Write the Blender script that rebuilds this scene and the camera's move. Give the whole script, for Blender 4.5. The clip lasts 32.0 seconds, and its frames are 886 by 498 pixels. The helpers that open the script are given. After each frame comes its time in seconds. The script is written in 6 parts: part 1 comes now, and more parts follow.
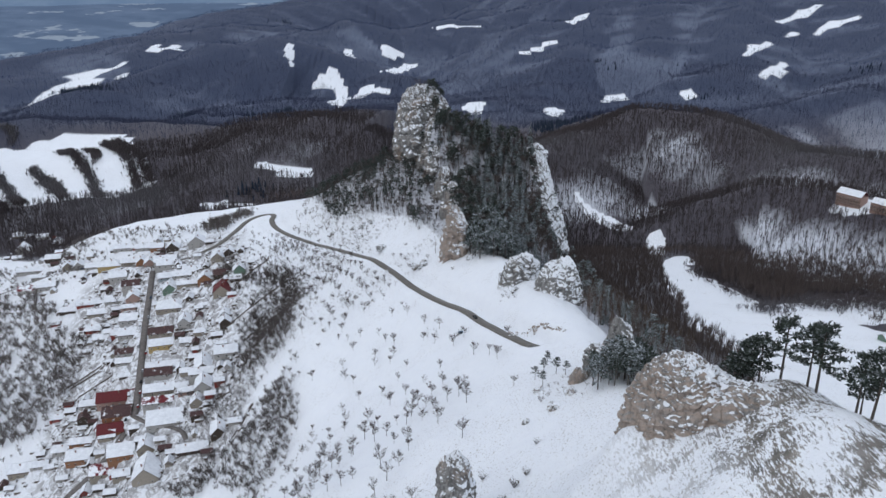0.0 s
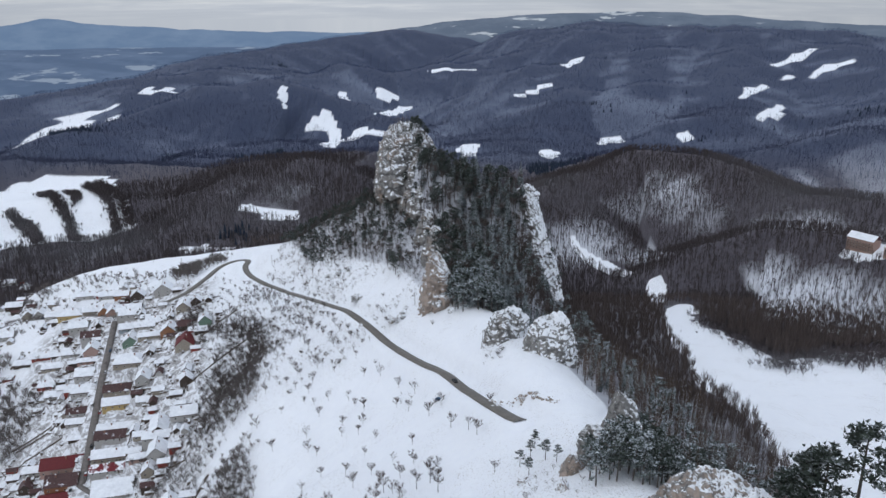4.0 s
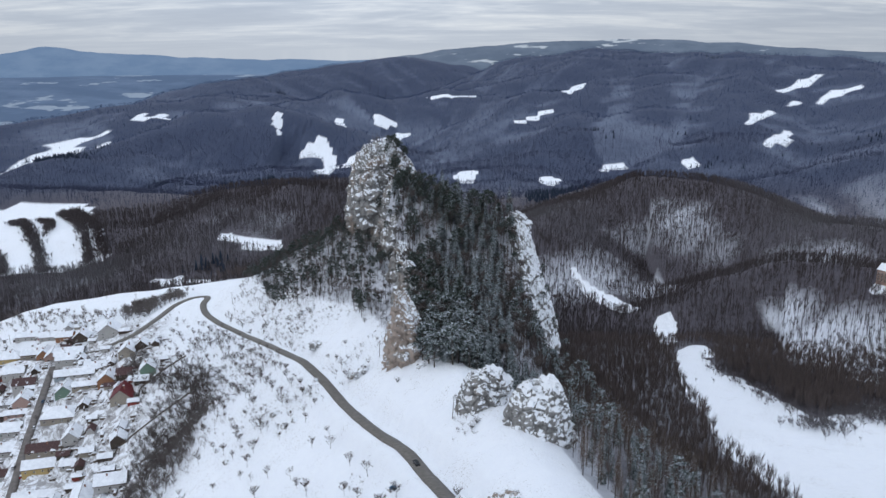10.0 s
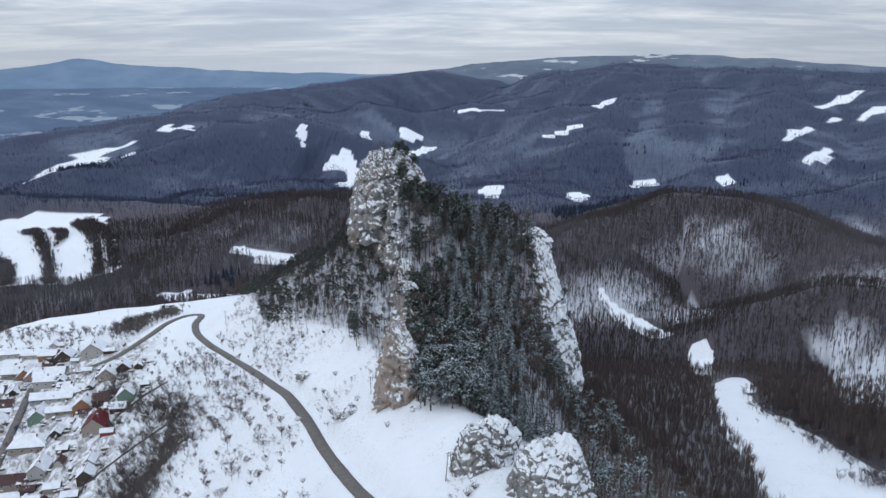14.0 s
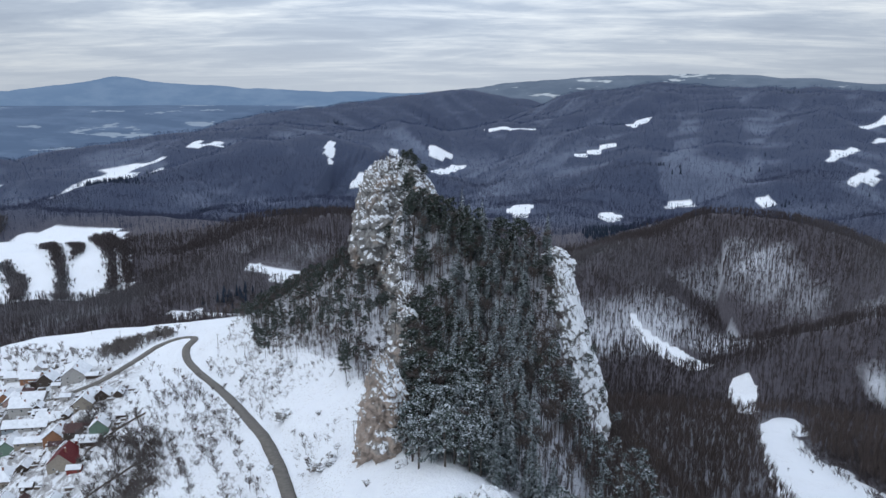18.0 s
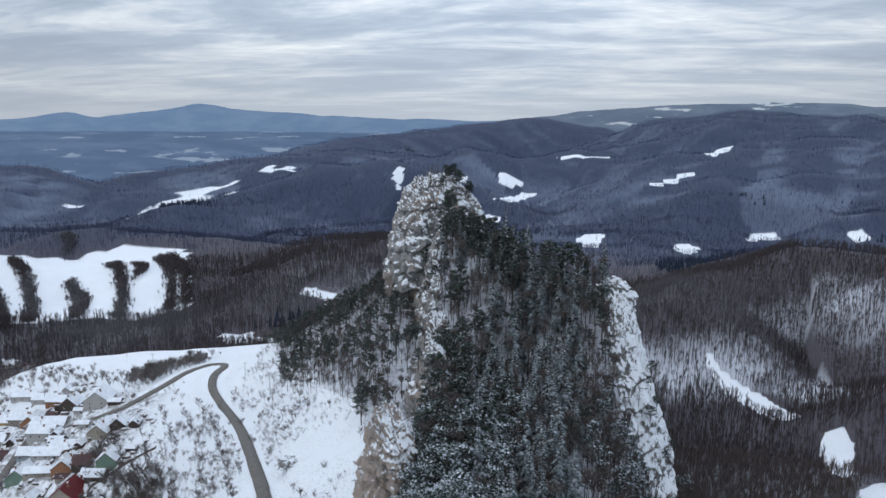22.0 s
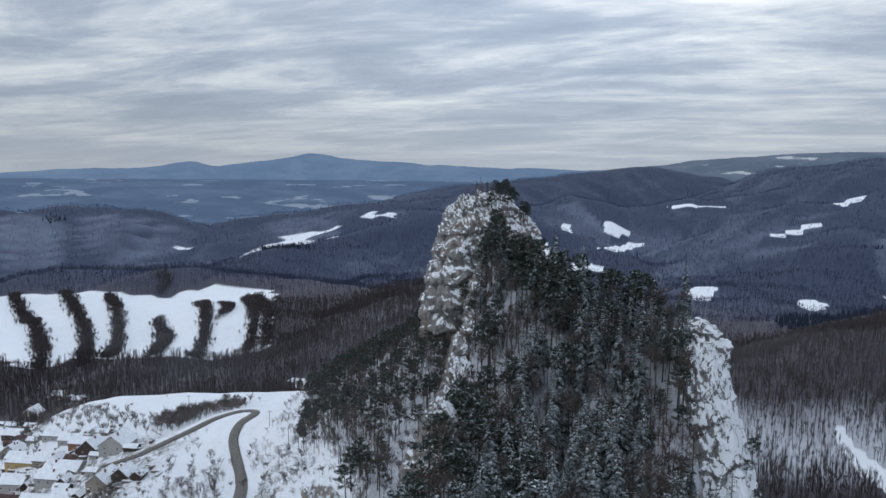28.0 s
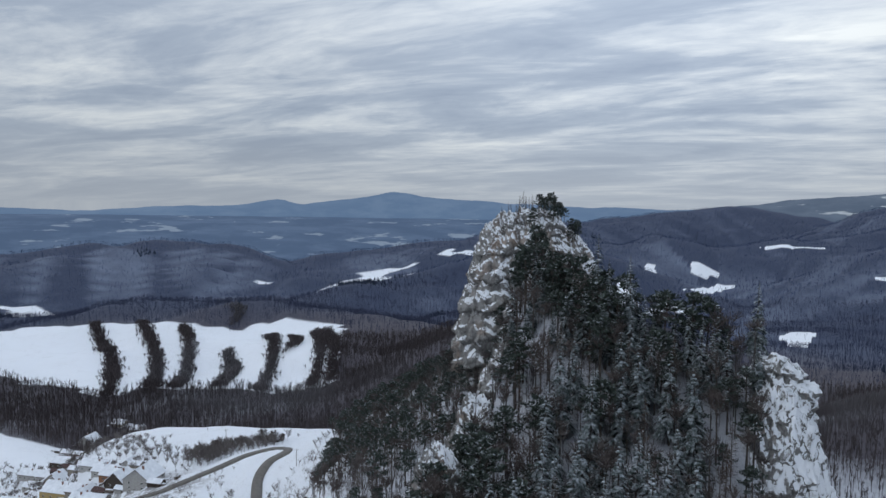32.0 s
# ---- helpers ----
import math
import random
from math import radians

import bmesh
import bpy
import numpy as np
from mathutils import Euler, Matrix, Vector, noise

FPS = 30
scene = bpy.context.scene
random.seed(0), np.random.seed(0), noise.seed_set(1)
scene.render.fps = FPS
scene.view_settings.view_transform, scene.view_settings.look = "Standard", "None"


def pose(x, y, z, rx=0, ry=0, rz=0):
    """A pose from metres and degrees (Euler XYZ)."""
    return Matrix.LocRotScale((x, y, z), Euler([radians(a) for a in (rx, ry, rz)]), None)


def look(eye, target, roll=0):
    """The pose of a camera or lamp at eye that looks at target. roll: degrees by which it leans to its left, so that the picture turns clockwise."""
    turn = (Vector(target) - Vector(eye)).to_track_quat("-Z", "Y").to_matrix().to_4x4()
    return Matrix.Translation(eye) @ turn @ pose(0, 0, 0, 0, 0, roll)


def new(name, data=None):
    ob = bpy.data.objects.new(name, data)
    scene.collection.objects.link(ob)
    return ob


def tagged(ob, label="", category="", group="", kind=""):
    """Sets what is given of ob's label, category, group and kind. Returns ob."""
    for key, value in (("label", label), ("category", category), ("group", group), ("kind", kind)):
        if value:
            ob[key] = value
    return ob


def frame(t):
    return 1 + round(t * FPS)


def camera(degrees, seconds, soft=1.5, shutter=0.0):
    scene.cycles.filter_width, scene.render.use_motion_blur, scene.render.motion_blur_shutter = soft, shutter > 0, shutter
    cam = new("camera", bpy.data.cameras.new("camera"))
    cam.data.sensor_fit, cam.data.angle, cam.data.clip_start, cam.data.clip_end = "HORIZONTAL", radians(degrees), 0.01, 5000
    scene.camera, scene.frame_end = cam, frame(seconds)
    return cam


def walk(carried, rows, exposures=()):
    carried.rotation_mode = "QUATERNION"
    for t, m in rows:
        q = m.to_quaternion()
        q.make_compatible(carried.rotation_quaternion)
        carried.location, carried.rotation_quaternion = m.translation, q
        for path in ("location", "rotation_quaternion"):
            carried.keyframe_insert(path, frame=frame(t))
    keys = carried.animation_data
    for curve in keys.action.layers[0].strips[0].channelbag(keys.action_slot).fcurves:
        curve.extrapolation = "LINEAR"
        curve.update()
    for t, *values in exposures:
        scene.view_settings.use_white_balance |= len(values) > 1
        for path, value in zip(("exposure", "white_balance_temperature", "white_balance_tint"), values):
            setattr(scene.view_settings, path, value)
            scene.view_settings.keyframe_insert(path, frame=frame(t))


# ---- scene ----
cam = camera(62.0, 32.0)
PATH = [
    (0, 0.00, 0.00, 245.00, 69.404, 0.304, -0.001),
    (0.5, 1.28, 5.76, 243.44, 69.872, 0.288, -0.038),
    (1, 2.59, 11.55, 241.88, 70.332, 0.274, -0.063),
    (1.5, 3.90, 17.38, 240.34, 70.806, 0.260, -0.088),
    (2, 5.24, 23.25, 238.82, 71.264, 0.245, -0.103),
    (2.5, 6.58, 29.16, 237.34, 71.696, 0.235, -0.120),
    (3, 7.93, 35.10, 235.90, 72.081, 0.237, -0.140),
    (3.5, 9.27, 41.02, 234.47, 72.416, 0.235, -0.156),
    (5.5, 14.57, 64.59, 228.92, 73.310, 0.237, -0.193),
    (6, 15.98, 70.59, 227.56, 73.511, 0.247, -0.201),
    (6.5, 17.44, 76.64, 226.22, 73.709, 0.268, -0.214),
    (7, 18.89, 82.70, 224.86, 73.899, 0.283, -0.226),
    (7.5, 20.33, 88.77, 223.50, 74.089, 0.295, -0.238),
    (8, 21.76, 94.86, 222.12, 74.263, 0.300, -0.247),
    (8.5, 23.18, 101.00, 220.73, 74.431, 0.294, -0.227),
    (9, 24.59, 107.17, 219.35, 74.587, 0.288, -0.168),
    (9.5, 25.99, 113.38, 217.97, 74.740, 0.286, -0.063),
    (10, 27.38, 119.62, 216.59, 74.878, 0.287, 0.088),
    (10.5, 28.75, 125.90, 215.22, 75.013, 0.276, 0.291),
    (11, 30.10, 132.20, 213.86, 75.142, 0.254, 0.537),
    (11.5, 31.44, 138.54, 212.50, 75.276, 0.206, 0.837),
    (12, 32.76, 144.91, 211.12, 75.406, 0.147, 1.162),
    (12.5, 34.06, 151.32, 209.73, 75.541, 0.098, 1.486),
    (13, 35.32, 157.76, 208.32, 75.697, 0.045, 1.800),
    (13.5, 36.54, 164.23, 206.91, 75.865, -0.003, 2.105),
    (14, 37.73, 170.71, 205.49, 76.051, -0.043, 2.401),
    (14.5, 38.90, 177.13, 204.07, 76.232, -0.079, 2.707),
    (16.5, 43.49, 202.28, 198.31, 76.932, -0.177, 3.951),
    (17, 44.82, 208.28, 196.92, 77.136, -0.201, 4.288),
    (17.5, 46.24, 214.15, 195.54, 77.350, -0.219, 4.593),
    (18, 47.67, 220.02, 194.18, 77.586, -0.247, 4.979),
    (18.5, 49.11, 225.89, 192.82, 77.821, -0.265, 5.446),
    (19, 50.53, 231.77, 191.47, 78.069, -0.305, 6.052),
    (19.5, 51.90, 237.66, 190.12, 78.312, -0.337, 6.771),
    (20, 53.20, 243.59, 188.77, 78.578, -0.379, 7.567),
    (20.5, 54.42, 249.55, 187.41, 78.853, -0.411, 8.356),
    (21, 55.58, 255.53, 186.03, 79.154, -0.440, 9.152),
    (21.5, 56.71, 261.53, 184.60, 79.457, -0.449, 9.938),
    (22, 57.83, 267.52, 183.13, 79.778, -0.473, 10.743),
    (22.5, 58.96, 273.50, 181.60, 80.095, -0.484, 11.541),
    (23, 60.11, 279.46, 180.02, 80.420, -0.518, 12.355),
    (23.5, 61.28, 285.41, 178.41, 80.741, -0.562, 13.173),
    (24, 62.46, 291.37, 176.76, 81.062, -0.595, 13.958),
    (24.5, 63.65, 297.35, 175.09, 81.379, -0.614, 14.669),
    (25, 64.85, 303.35, 173.41, 81.703, -0.631, 15.311),
    (25.5, 66.01, 309.42, 171.74, 82.025, -0.625, 15.950),
    (27.5, 70.23, 334.03, 164.99, 83.355, -0.535, 18.543),
    (28, 71.05, 339.57, 163.36, 83.699, -0.530, 19.248),
    (28.5, 71.76, 344.84, 161.73, 84.042, -0.513, 19.954),
    (29, 72.45, 350.05, 160.16, 84.380, -0.514, 20.708),
    (29.5, 73.11, 355.21, 158.66, 84.713, -0.473, 21.471),
    (30, 73.75, 360.35, 157.25, 85.061, -0.459, 22.298),
    (30.5, 74.35, 365.49, 155.98, 85.436, -0.472, 23.172),
    (31, 74.91, 370.63, 154.80, 85.843, -0.524, 24.050),
    (31.5, 75.44, 375.79, 153.72, 86.281, -0.611, 24.925),
    (32, 75.93, 380.96, 152.71, 86.751, -0.786, 25.773),
]
EXPOSURES = [(0, -0.14, 6520, 9), (13, 0.02, 6260, 8), (24, -0.10, 6220, 7), (32, -0.38, 6220, 7)]

# ---- sky and light: a cold overcast winter day ----
world = bpy.data.worlds.new("overcast_sky")
scene.world = world
world.use_nodes = True
wn, wl = world.node_tree.nodes, world.node_tree.links
wn.clear()


def wnode(kind, **values):
    n = wn.new(kind)
    for key, v in values.items():
        n.inputs[key].default_value = v
    return n


def wmath(op, a, b=None):
    n = wn.new("ShaderNodeMath")
    n.operation = op
    for i, v in enumerate((a, b)):
        if v is None:
            continue
        if isinstance(v, (int, float)):
            n.inputs[i].default_value = v
        else:
            wl.new(v, n.inputs[i])
    return n.outputs[0]


w_dir = wn.new("ShaderNodeTexCoord").outputs["Generated"]
w_sep = wn.new("ShaderNodeSeparateXYZ")
wl.new(w_dir, w_sep.inputs[0])
w_up = wmath("MAXIMUM", w_sep.outputs[2], 0.0)
w_den = wmath("ADD", w_up, 0.10)
w_plane = wn.new("ShaderNodeCombineXYZ")
wl.new(wmath("DIVIDE", w_sep.outputs[0], w_den), w_plane.inputs[0])
wl.new(wmath("DIVIDE", w_sep.outputs[1], w_den), w_plane.inputs[1])
w_turn = wn.new("ShaderNodeMapping")
w_turn.inputs["Rotation"].default_value = (0, 0, radians(-20))
w_turn.inputs["Scale"].default_value = (0.62, 1.25, 1)
wl.new(w_plane.outputs[0], w_turn.inputs[0])
w_big = wnode("ShaderNodeTexNoise", Scale=0.9, Detail=9.0, Roughness=0.58, Distortion=0.5)
w_small = wnode("ShaderNodeTexNoise", Scale=3.4, Detail=8.0, Roughness=0.62, Distortion=0.8)
wl.new(w_turn.outputs[0], w_big.inputs["Vector"])
wl.new(w_turn.outputs[0], w_small.inputs["Vector"])
w_mix = wmath("ADD", wmath("MULTIPLY", w_big.outputs["Fac"], 0.78), wmath("MULTIPLY", w_small.outputs["Fac"], 0.22))
w_ramp = wn.new("ShaderNodeValToRGB")
for place, shade in ((0.37, (0.42, 0.48, 0.60, 1)), (0.47, (0.54, 0.60, 0.71, 1)), (0.55, (0.78, 0.82, 0.89, 1)), (0.64, (1.08, 1.09, 1.09, 1))):
    e = w_ramp.color_ramp.elements.new(place)
    e.color = shade
for e in (w_ramp.color_ramp.elements[-1], w_ramp.color_ramp.elements[0]):
    if e.position in (0.0, 1.0):
        w_ramp.color_ramp.elements.remove(e)
wl.new(w_mix, w_ramp.inputs[0])
# clear-sky glow behind the cloud deck, and the pale band of thin haze at the horizon
w_sky = wn.new("ShaderNodeTexSky")
w_sky.sky_type, w_sky.sun_disc, w_sky.sun_elevation, w_sky.sun_rotation = "NISHITA", False, radians(43), radians(124)
w_deck = wn.new("ShaderNodeMixRGB")
w_deck.inputs[0].default_value = 0.94
w_dim = wn.new("ShaderNodeMixRGB")
w_dim.blend_type, w_dim.inputs[0].default_value = "MULTIPLY", 1.0
w_dim.inputs[2].default_value = (0.1, 0.1, 0.1, 1)
wl.new(w_sky.outputs[0], w_dim.inputs[1])
wl.new(w_dim.outputs[0], w_deck.inputs[1])
wl.new(w_ramp.outputs[0], w_deck.inputs[2])
w_band = wn.new("ShaderNodeMapRange")
for i, v in ((1, 0.0), (2, 0.11), (3, 0.8), (4, 0.0)):
    w_band.inputs[i].default_value = v
wl.new(w_up, w_band.inputs[0])
w_haze = wn.new("ShaderNodeMixRGB")
wl.new(w_band.outputs[0], w_haze.inputs[0])
wl.new(w_deck.outputs[0], w_haze.inputs[1])
w_haze.inputs[2].default_value = (0.62, 0.66, 0.73, 1)
w_out, w_bg = wn.new("ShaderNodeOutputWorld"), wn.new("ShaderNodeBackground")
wl.new(w_haze.outputs[0], w_bg.inputs[0])
w_glow = wn.new("ShaderNodeVectorMath")
w_glow.operation = "DOT_PRODUCT"
wl.new(w_dir, w_glow.inputs[0])
w_glow.inputs[1].default_value = Vector((-.12, .90, .36)).normalized()
w_lit = wmath("POWER", wmath("MAXIMUM", w_glow.outputs["Value"], 0.0), 12.0)
wl.new(wmath("ADD", wmath("ADD", 0.76, wmath("MULTIPLY", w_up, 1.0)), wmath("MULTIPLY", w_lit, 0.30)), w_bg.inputs[1])
wl.new(w_bg.outputs[0], w_out.inputs[0])

sun = new("sun", bpy.data.lights.new("sun", "SUN"))
sun.data.energy, sun.data.angle, sun.data.color = 0.75, radians(70), (1.0, 0.95, 0.88)
sun.matrix_world = look((-900, -100, 1000), (0, 500, 0))
walk(cam, [(t, pose(x, y, z, rx, ry, rz)) for t, x, y, z, rx, ry, rz in PATH], EXPOSURES)


# ---- materials ----
class Mat:
    """A node material with a few shortcuts."""

    def __init__(self, name):
        self.m = bpy.data.materials.new(name)
        self.m.use_nodes = True
        self.n, self.l = self.m.node_tree.nodes, self.m.node_tree.links
        self.b = self.n["Principled BSDF"]
        self.b.inputs["Specular IOR Level"].default_value = 0.25
        self.pos = None

    def place(self):
        if self.pos is None:
            self.pos = self.n.new("ShaderNodeNewGeometry")
        return self.pos.outputs["Position"]

    def noise(self, scale, detail=4.0, rough=0.55, stretch=None, distort=0.0):
        t = self.n.new("ShaderNodeTexNoise")
        t.inputs["Scale"].default_value, t.inputs["Detail"].default_value = scale, detail
        t.inputs["Roughness"].default_value, t.inputs["Distortion"].default_value = rough, distort
        src = self.place()
        if stretch:
            mp = self.n.new("ShaderNodeMapping")
            mp.inputs["Scale"].default_value = stretch
            self.l.new(src, mp.inputs[0])
            src = mp.outputs[0]
        self.l.new(src, t.inputs["Vector"])
        return t.outputs["Fac"]

    def math(self, op, a, b=0.0, c=None):
        n = self.n.new("ShaderNodeMath")
        n.operation = op
        for i, v in enumerate((a, b) if c is None else (a, b, c)):
            if isinstance(v, (int, float)):
                n.inputs[i].default_value = v
            else:
                self.l.new(v, n.inputs[i])
        return n.outputs[0]

    def span(self, v, lo, hi, a=0.0, b=1.0):
        n = self.n.new("ShaderNodeMapRange")
        n.inputs[1].default_value, n.inputs[2].default_value, n.inputs[3].default_value, n.inputs[4].default_value = lo, hi, a, b
        self.l.new(v, n.inputs[0])
        return n.outputs[0]

    def mix(self, f, a, b):
        n = self.n.new("ShaderNodeMixRGB")
        for i, v in enumerate((f, a, b)):
            if isinstance(v, (int, float)):
                n.inputs[i].default_value = v
            elif isinstance(v, tuple):
                n.inputs[i].default_value = (*v, 1)
            else:
                self.l.new(v, n.inputs[i])
        return n.outputs[0]

    def attr(self, name):
        n = self.n.new("ShaderNodeAttribute")
        n.attribute_name = name
        return n.outputs["Fac"]

    def up(self):
        s = self.n.new("ShaderNodeSeparateXYZ")
        self.place()
        self.l.new(self.pos.outputs["Normal"], s.inputs[0])
        return s.outputs[2]

    def side(self):
        s = self.n.new("ShaderNodeSeparateXYZ")
        self.place()
        self.l.new(self.pos.outputs["Normal"], s.inputs[0])
        return s.outputs[0]

    def random(self, islands=False):
        if islands:
            self.place()
            return self.pos.outputs["Random Per Island"]
        return self.n.new("ShaderNodeObjectInfo").outputs["Random"]

    def done(self, colour, rough=0.8, bump=None, height=0.1):
        if isinstance(colour, tuple):
            self.b.inputs["Base Color"].default_value = (*colour, 1)
        else:
            self.l.new(colour, self.b.inputs["Base Color"])
        if isinstance(rough, float):
            self.b.inputs["Roughness"].default_value = rough
        else:
            self.l.new(rough, self.b.inputs["Roughness"])
        if bump is not None:
            bn = self.n.new("ShaderNodeBump")
            bn.inputs["Distance"].default_value = height
            self.l.new(bump, bn.inputs["Height"])
            self.l.new(bn.outputs[0], self.b.inputs["Normal"])
        return self.m


SNOW = (0.80, 0.83, 0.88)


def ground_material():
    k = Mat("snow_and_forest_floor")
    wood, rock = k.attr("wood"), k.attr("rock")
    n1, n2, n3 = k.noise(0.02, 6, 0.6), k.noise(0.25, 6, 0.65), k.noise(1.6, 4, 0.6)
    clean = k.mix(k.span(n2, 0.35, 0.7), (0.77, 0.80, 0.86), SNOW)
    # dry grass and stones that poke through thin snow
    poke = k.math("MULTIPLY", k.span(n3, 0.58, 0.66), k.span(k.math("MULTIPLY_ADD", k.attr("tuft"), 0.14, k.noise(0.05, 5, 0.6)), 0.48, 0.62))
    clean = k.mix(k.math("MULTIPLY", poke, 0.7), clean, (0.20, 0.17, 0.13))
    litter = k.mix(k.span(n2, 0.3, 0.7), (0.048, 0.043, 0.054), (0.086, 0.077, 0.092))
    # far floor turns blue: distance haze put into the litter colour
    litter = k.mix(k.attr("haze_tint"), litter, k.mix(k.span(n2, 0.3, 0.7), (0.024, 0.034, 0.068), (0.043, 0.058, 0.106)))
    pale = k.math("ADD", k.attr("pale"), k.math("MULTIPLY", k.math("SUBTRACT", k.math("ADD", n1, n2), 1.0), 0.35))
    # the painted haze also thins far snow and tints it blue
    floor = k.mix(k.math("MULTIPLY", k.span(pale, 0.15, 0.85, 0.02, 0.9), k.span(k.attr("haze_tint"), 0.0, 1.0, 1.0, 0.30)), litter, k.mix(k.attr("haze_tint"), (0.62, 0.65, 0.72), (0.46, 0.53, 0.68)))
    trodden = k.math("MULTIPLY", k.attr("yard"), k.span(k.noise(0.16, 7, 0.75, None, 1.0), 0.45, 0.55))
    clean = k.mix(k.math("MULTIPLY", trodden, 0.75), clean, (0.17, 0.155, 0.15))
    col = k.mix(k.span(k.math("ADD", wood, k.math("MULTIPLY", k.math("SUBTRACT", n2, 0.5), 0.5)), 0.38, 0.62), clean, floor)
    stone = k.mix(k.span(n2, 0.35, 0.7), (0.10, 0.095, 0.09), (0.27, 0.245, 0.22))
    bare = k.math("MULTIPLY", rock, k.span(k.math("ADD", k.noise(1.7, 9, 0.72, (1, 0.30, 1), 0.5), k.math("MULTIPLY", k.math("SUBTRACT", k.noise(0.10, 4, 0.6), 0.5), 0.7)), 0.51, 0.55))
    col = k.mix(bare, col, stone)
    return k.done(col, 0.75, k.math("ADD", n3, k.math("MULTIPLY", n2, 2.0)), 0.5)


def rock_material(name, brown, cover):
    k = Mat(name)
    n1, n2, n3 = k.noise(0.09, 6, 0.6), k.noise(0.45, 10, 0.72, (1, 1, 0.35), 0.4), k.noise(1.9, 10, 0.8, (1, 1, 0.7))
    grey = k.mix(k.span(k.math("ADD", k.math("MULTIPLY", n2, .5), k.math("MULTIPLY", n3, .5)), 0.38, 0.60), (0.12, 0.118, 0.117), (0.35, 0.346, 0.34))
    warm = k.mix(k.span(n3, 0.3, 0.7), (0.29, 0.228, 0.19), (0.46, 0.375, 0.32))
    col = k.mix(k.math("MULTIPLY", k.span(n1, brown, brown + 0.14, 0.0, 0.85), k.span(k.up(), 0.75, 0.3)), grey, warm)
    # dark joints of the bedding and lichen-stained runs of water
    vor = k.n.new("ShaderNodeTexVoronoi")
    vor.feature = "DISTANCE_TO_EDGE"
    vor.inputs["Scale"].default_value = 0.30
    bend = k.n.new("ShaderNodeMapping")
    bend.inputs["Scale"].default_value = (1.0, 1.0, 0.55)
    warp = k.n.new("ShaderNodeVectorMath")
    warp.operation = "MULTIPLY_ADD"
    wob = k.n.new("ShaderNodeTexNoise")
    wob.inputs["Scale"].default_value, wob.inputs["Detail"].default_value = 0.5, 6.0
    k.l.new(k.place(), wob.inputs["Vector"])
    k.l.new(wob.outputs["Color"], warp.inputs[0])
    warp.inputs[1].default_value = (4.0, 4.0, 4.0)
    k.l.new(k.place(), warp.inputs[2])
    k.l.new(warp.outputs[0], bend.inputs[0])
    k.l.new(bend.outputs[0], vor.inputs["Vector"])
    joint = k.span(vor.outputs["Distance"], 0.0, 0.07, 1.0, 0.0)
    col = k.mix(k.math("MULTIPLY", joint, 0.5 if brown > .4 else 0.2), col, (0.05, 0.048, 0.046))
    dark = k.span(k.noise(0.9, 6, 0.6, (1, 1, 0.12)), 0.56, 0.70)
    col = k.mix(k.math("MULTIPLY", dark, 0.55 if brown > .4 else 0.25), col, (0.09, 0.085, 0.08))
    lie = k.math("ADD", k.math("ADD", k.math("MULTIPLY", k.up(), 1.25), k.math("MULTIPLY", k.math("SUBTRACT", n2, 0.5), 0.9)), k.math("MULTIPLY", k.math("SUBTRACT", n3, 0.5), 1.0))
    lie = k.math("ADD", lie, k.math("MULTIPLY", k.side(), 0.34))
    lie = k.math("ADD", lie, k.math("MULTIPLY", k.math("SUBTRACT", k.noise(0.13, 8, 0.66, (1, 1, 0.6)), 0.5), 1.7))
    lie = k.math("SUBTRACT", lie, k.math("MULTIPLY", joint, 0.55))
    col = k.mix(k.span(lie, cover, cover + 0.12), col, SNOW)
    return k.done(col, 0.85, k.math("ADD", k.math("MULTIPLY", n2, 2.0), k.math("ADD", n3, k.math("MULTIPLY", joint, -1.0))), 0.22)


def leaf_material(name, dark, light, snow, scale=1.2):
    k = Mat(name)
    n = k.noise(scale, 4, 0.6)
    col = k.mix(k.span(n, 0.3, 0.7), dark, light)
    col = k.mix(k.math("MULTIPLY", k.random(), 0.3), col, light)
    lie = k.math("ADD", k.up(), k.math("MULTIPLY", k.math("SUBTRACT", k.noise(1.1, 4, 0.6), 0.5), 1.6))
    col = k.mix(k.math("MULTIPLY", k.span(lie, 0.9 - snow, 1.5 - snow), 0.8), col, (0.62, 0.67, 0.74))
    return k.done(col, 0.8)


def bark_material(name, dark, light, snow=0.0):
    k = Mat(name)
    col = k.mix(k.span(k.noise(2.5, 4, 0.6, (1, 1, 0.3)), 0.3, 0.7), dark, light)
    col = k.mix(k.math("MULTIPLY", k.random(), 0.35), col, light)
    if snow:
        lie = k.math("ADD", k.up(), k.math("MULTIPLY", k.math("SUBTRACT", k.noise(1.0, 3), 0.5), 1.2))
        col = k.mix(k.span(lie, 1.1 - snow, 1.3 - snow), col, (0.66, 0.70, 0.76))
    return k.done(col, 0.9)


def woods_material(name, dark, light, frost):
    k = Mat(name)
    big, r = k.noise(0.004, 4, 0.6), k.random(islands=True)
    col = k.mix(k.math("MULTIPLY_ADD", r, 0.6, k.span(big, 0.35, 0.65, 0.0, 0.4)), dark, light)
    if frost:
        col = k.mix(k.math("MULTIPLY", k.span(k.noise(0.0022, 3), 0.50, 0.60), frost), col, (0.30, 0.31, 0.34))
    return k.done(col, 0.95)


def plain_material(name, dark, light, scale=1.5, rough=0.8, bump=0.03):
    k = Mat(name)
    n, fine = k.noise(scale, 5, 0.6), k.noise(scale * 9, 3, 0.6)
    col = k.mix(k.span(n, 0.3, 0.7), dark, light)
    return k.done(col, rough, fine, bump)


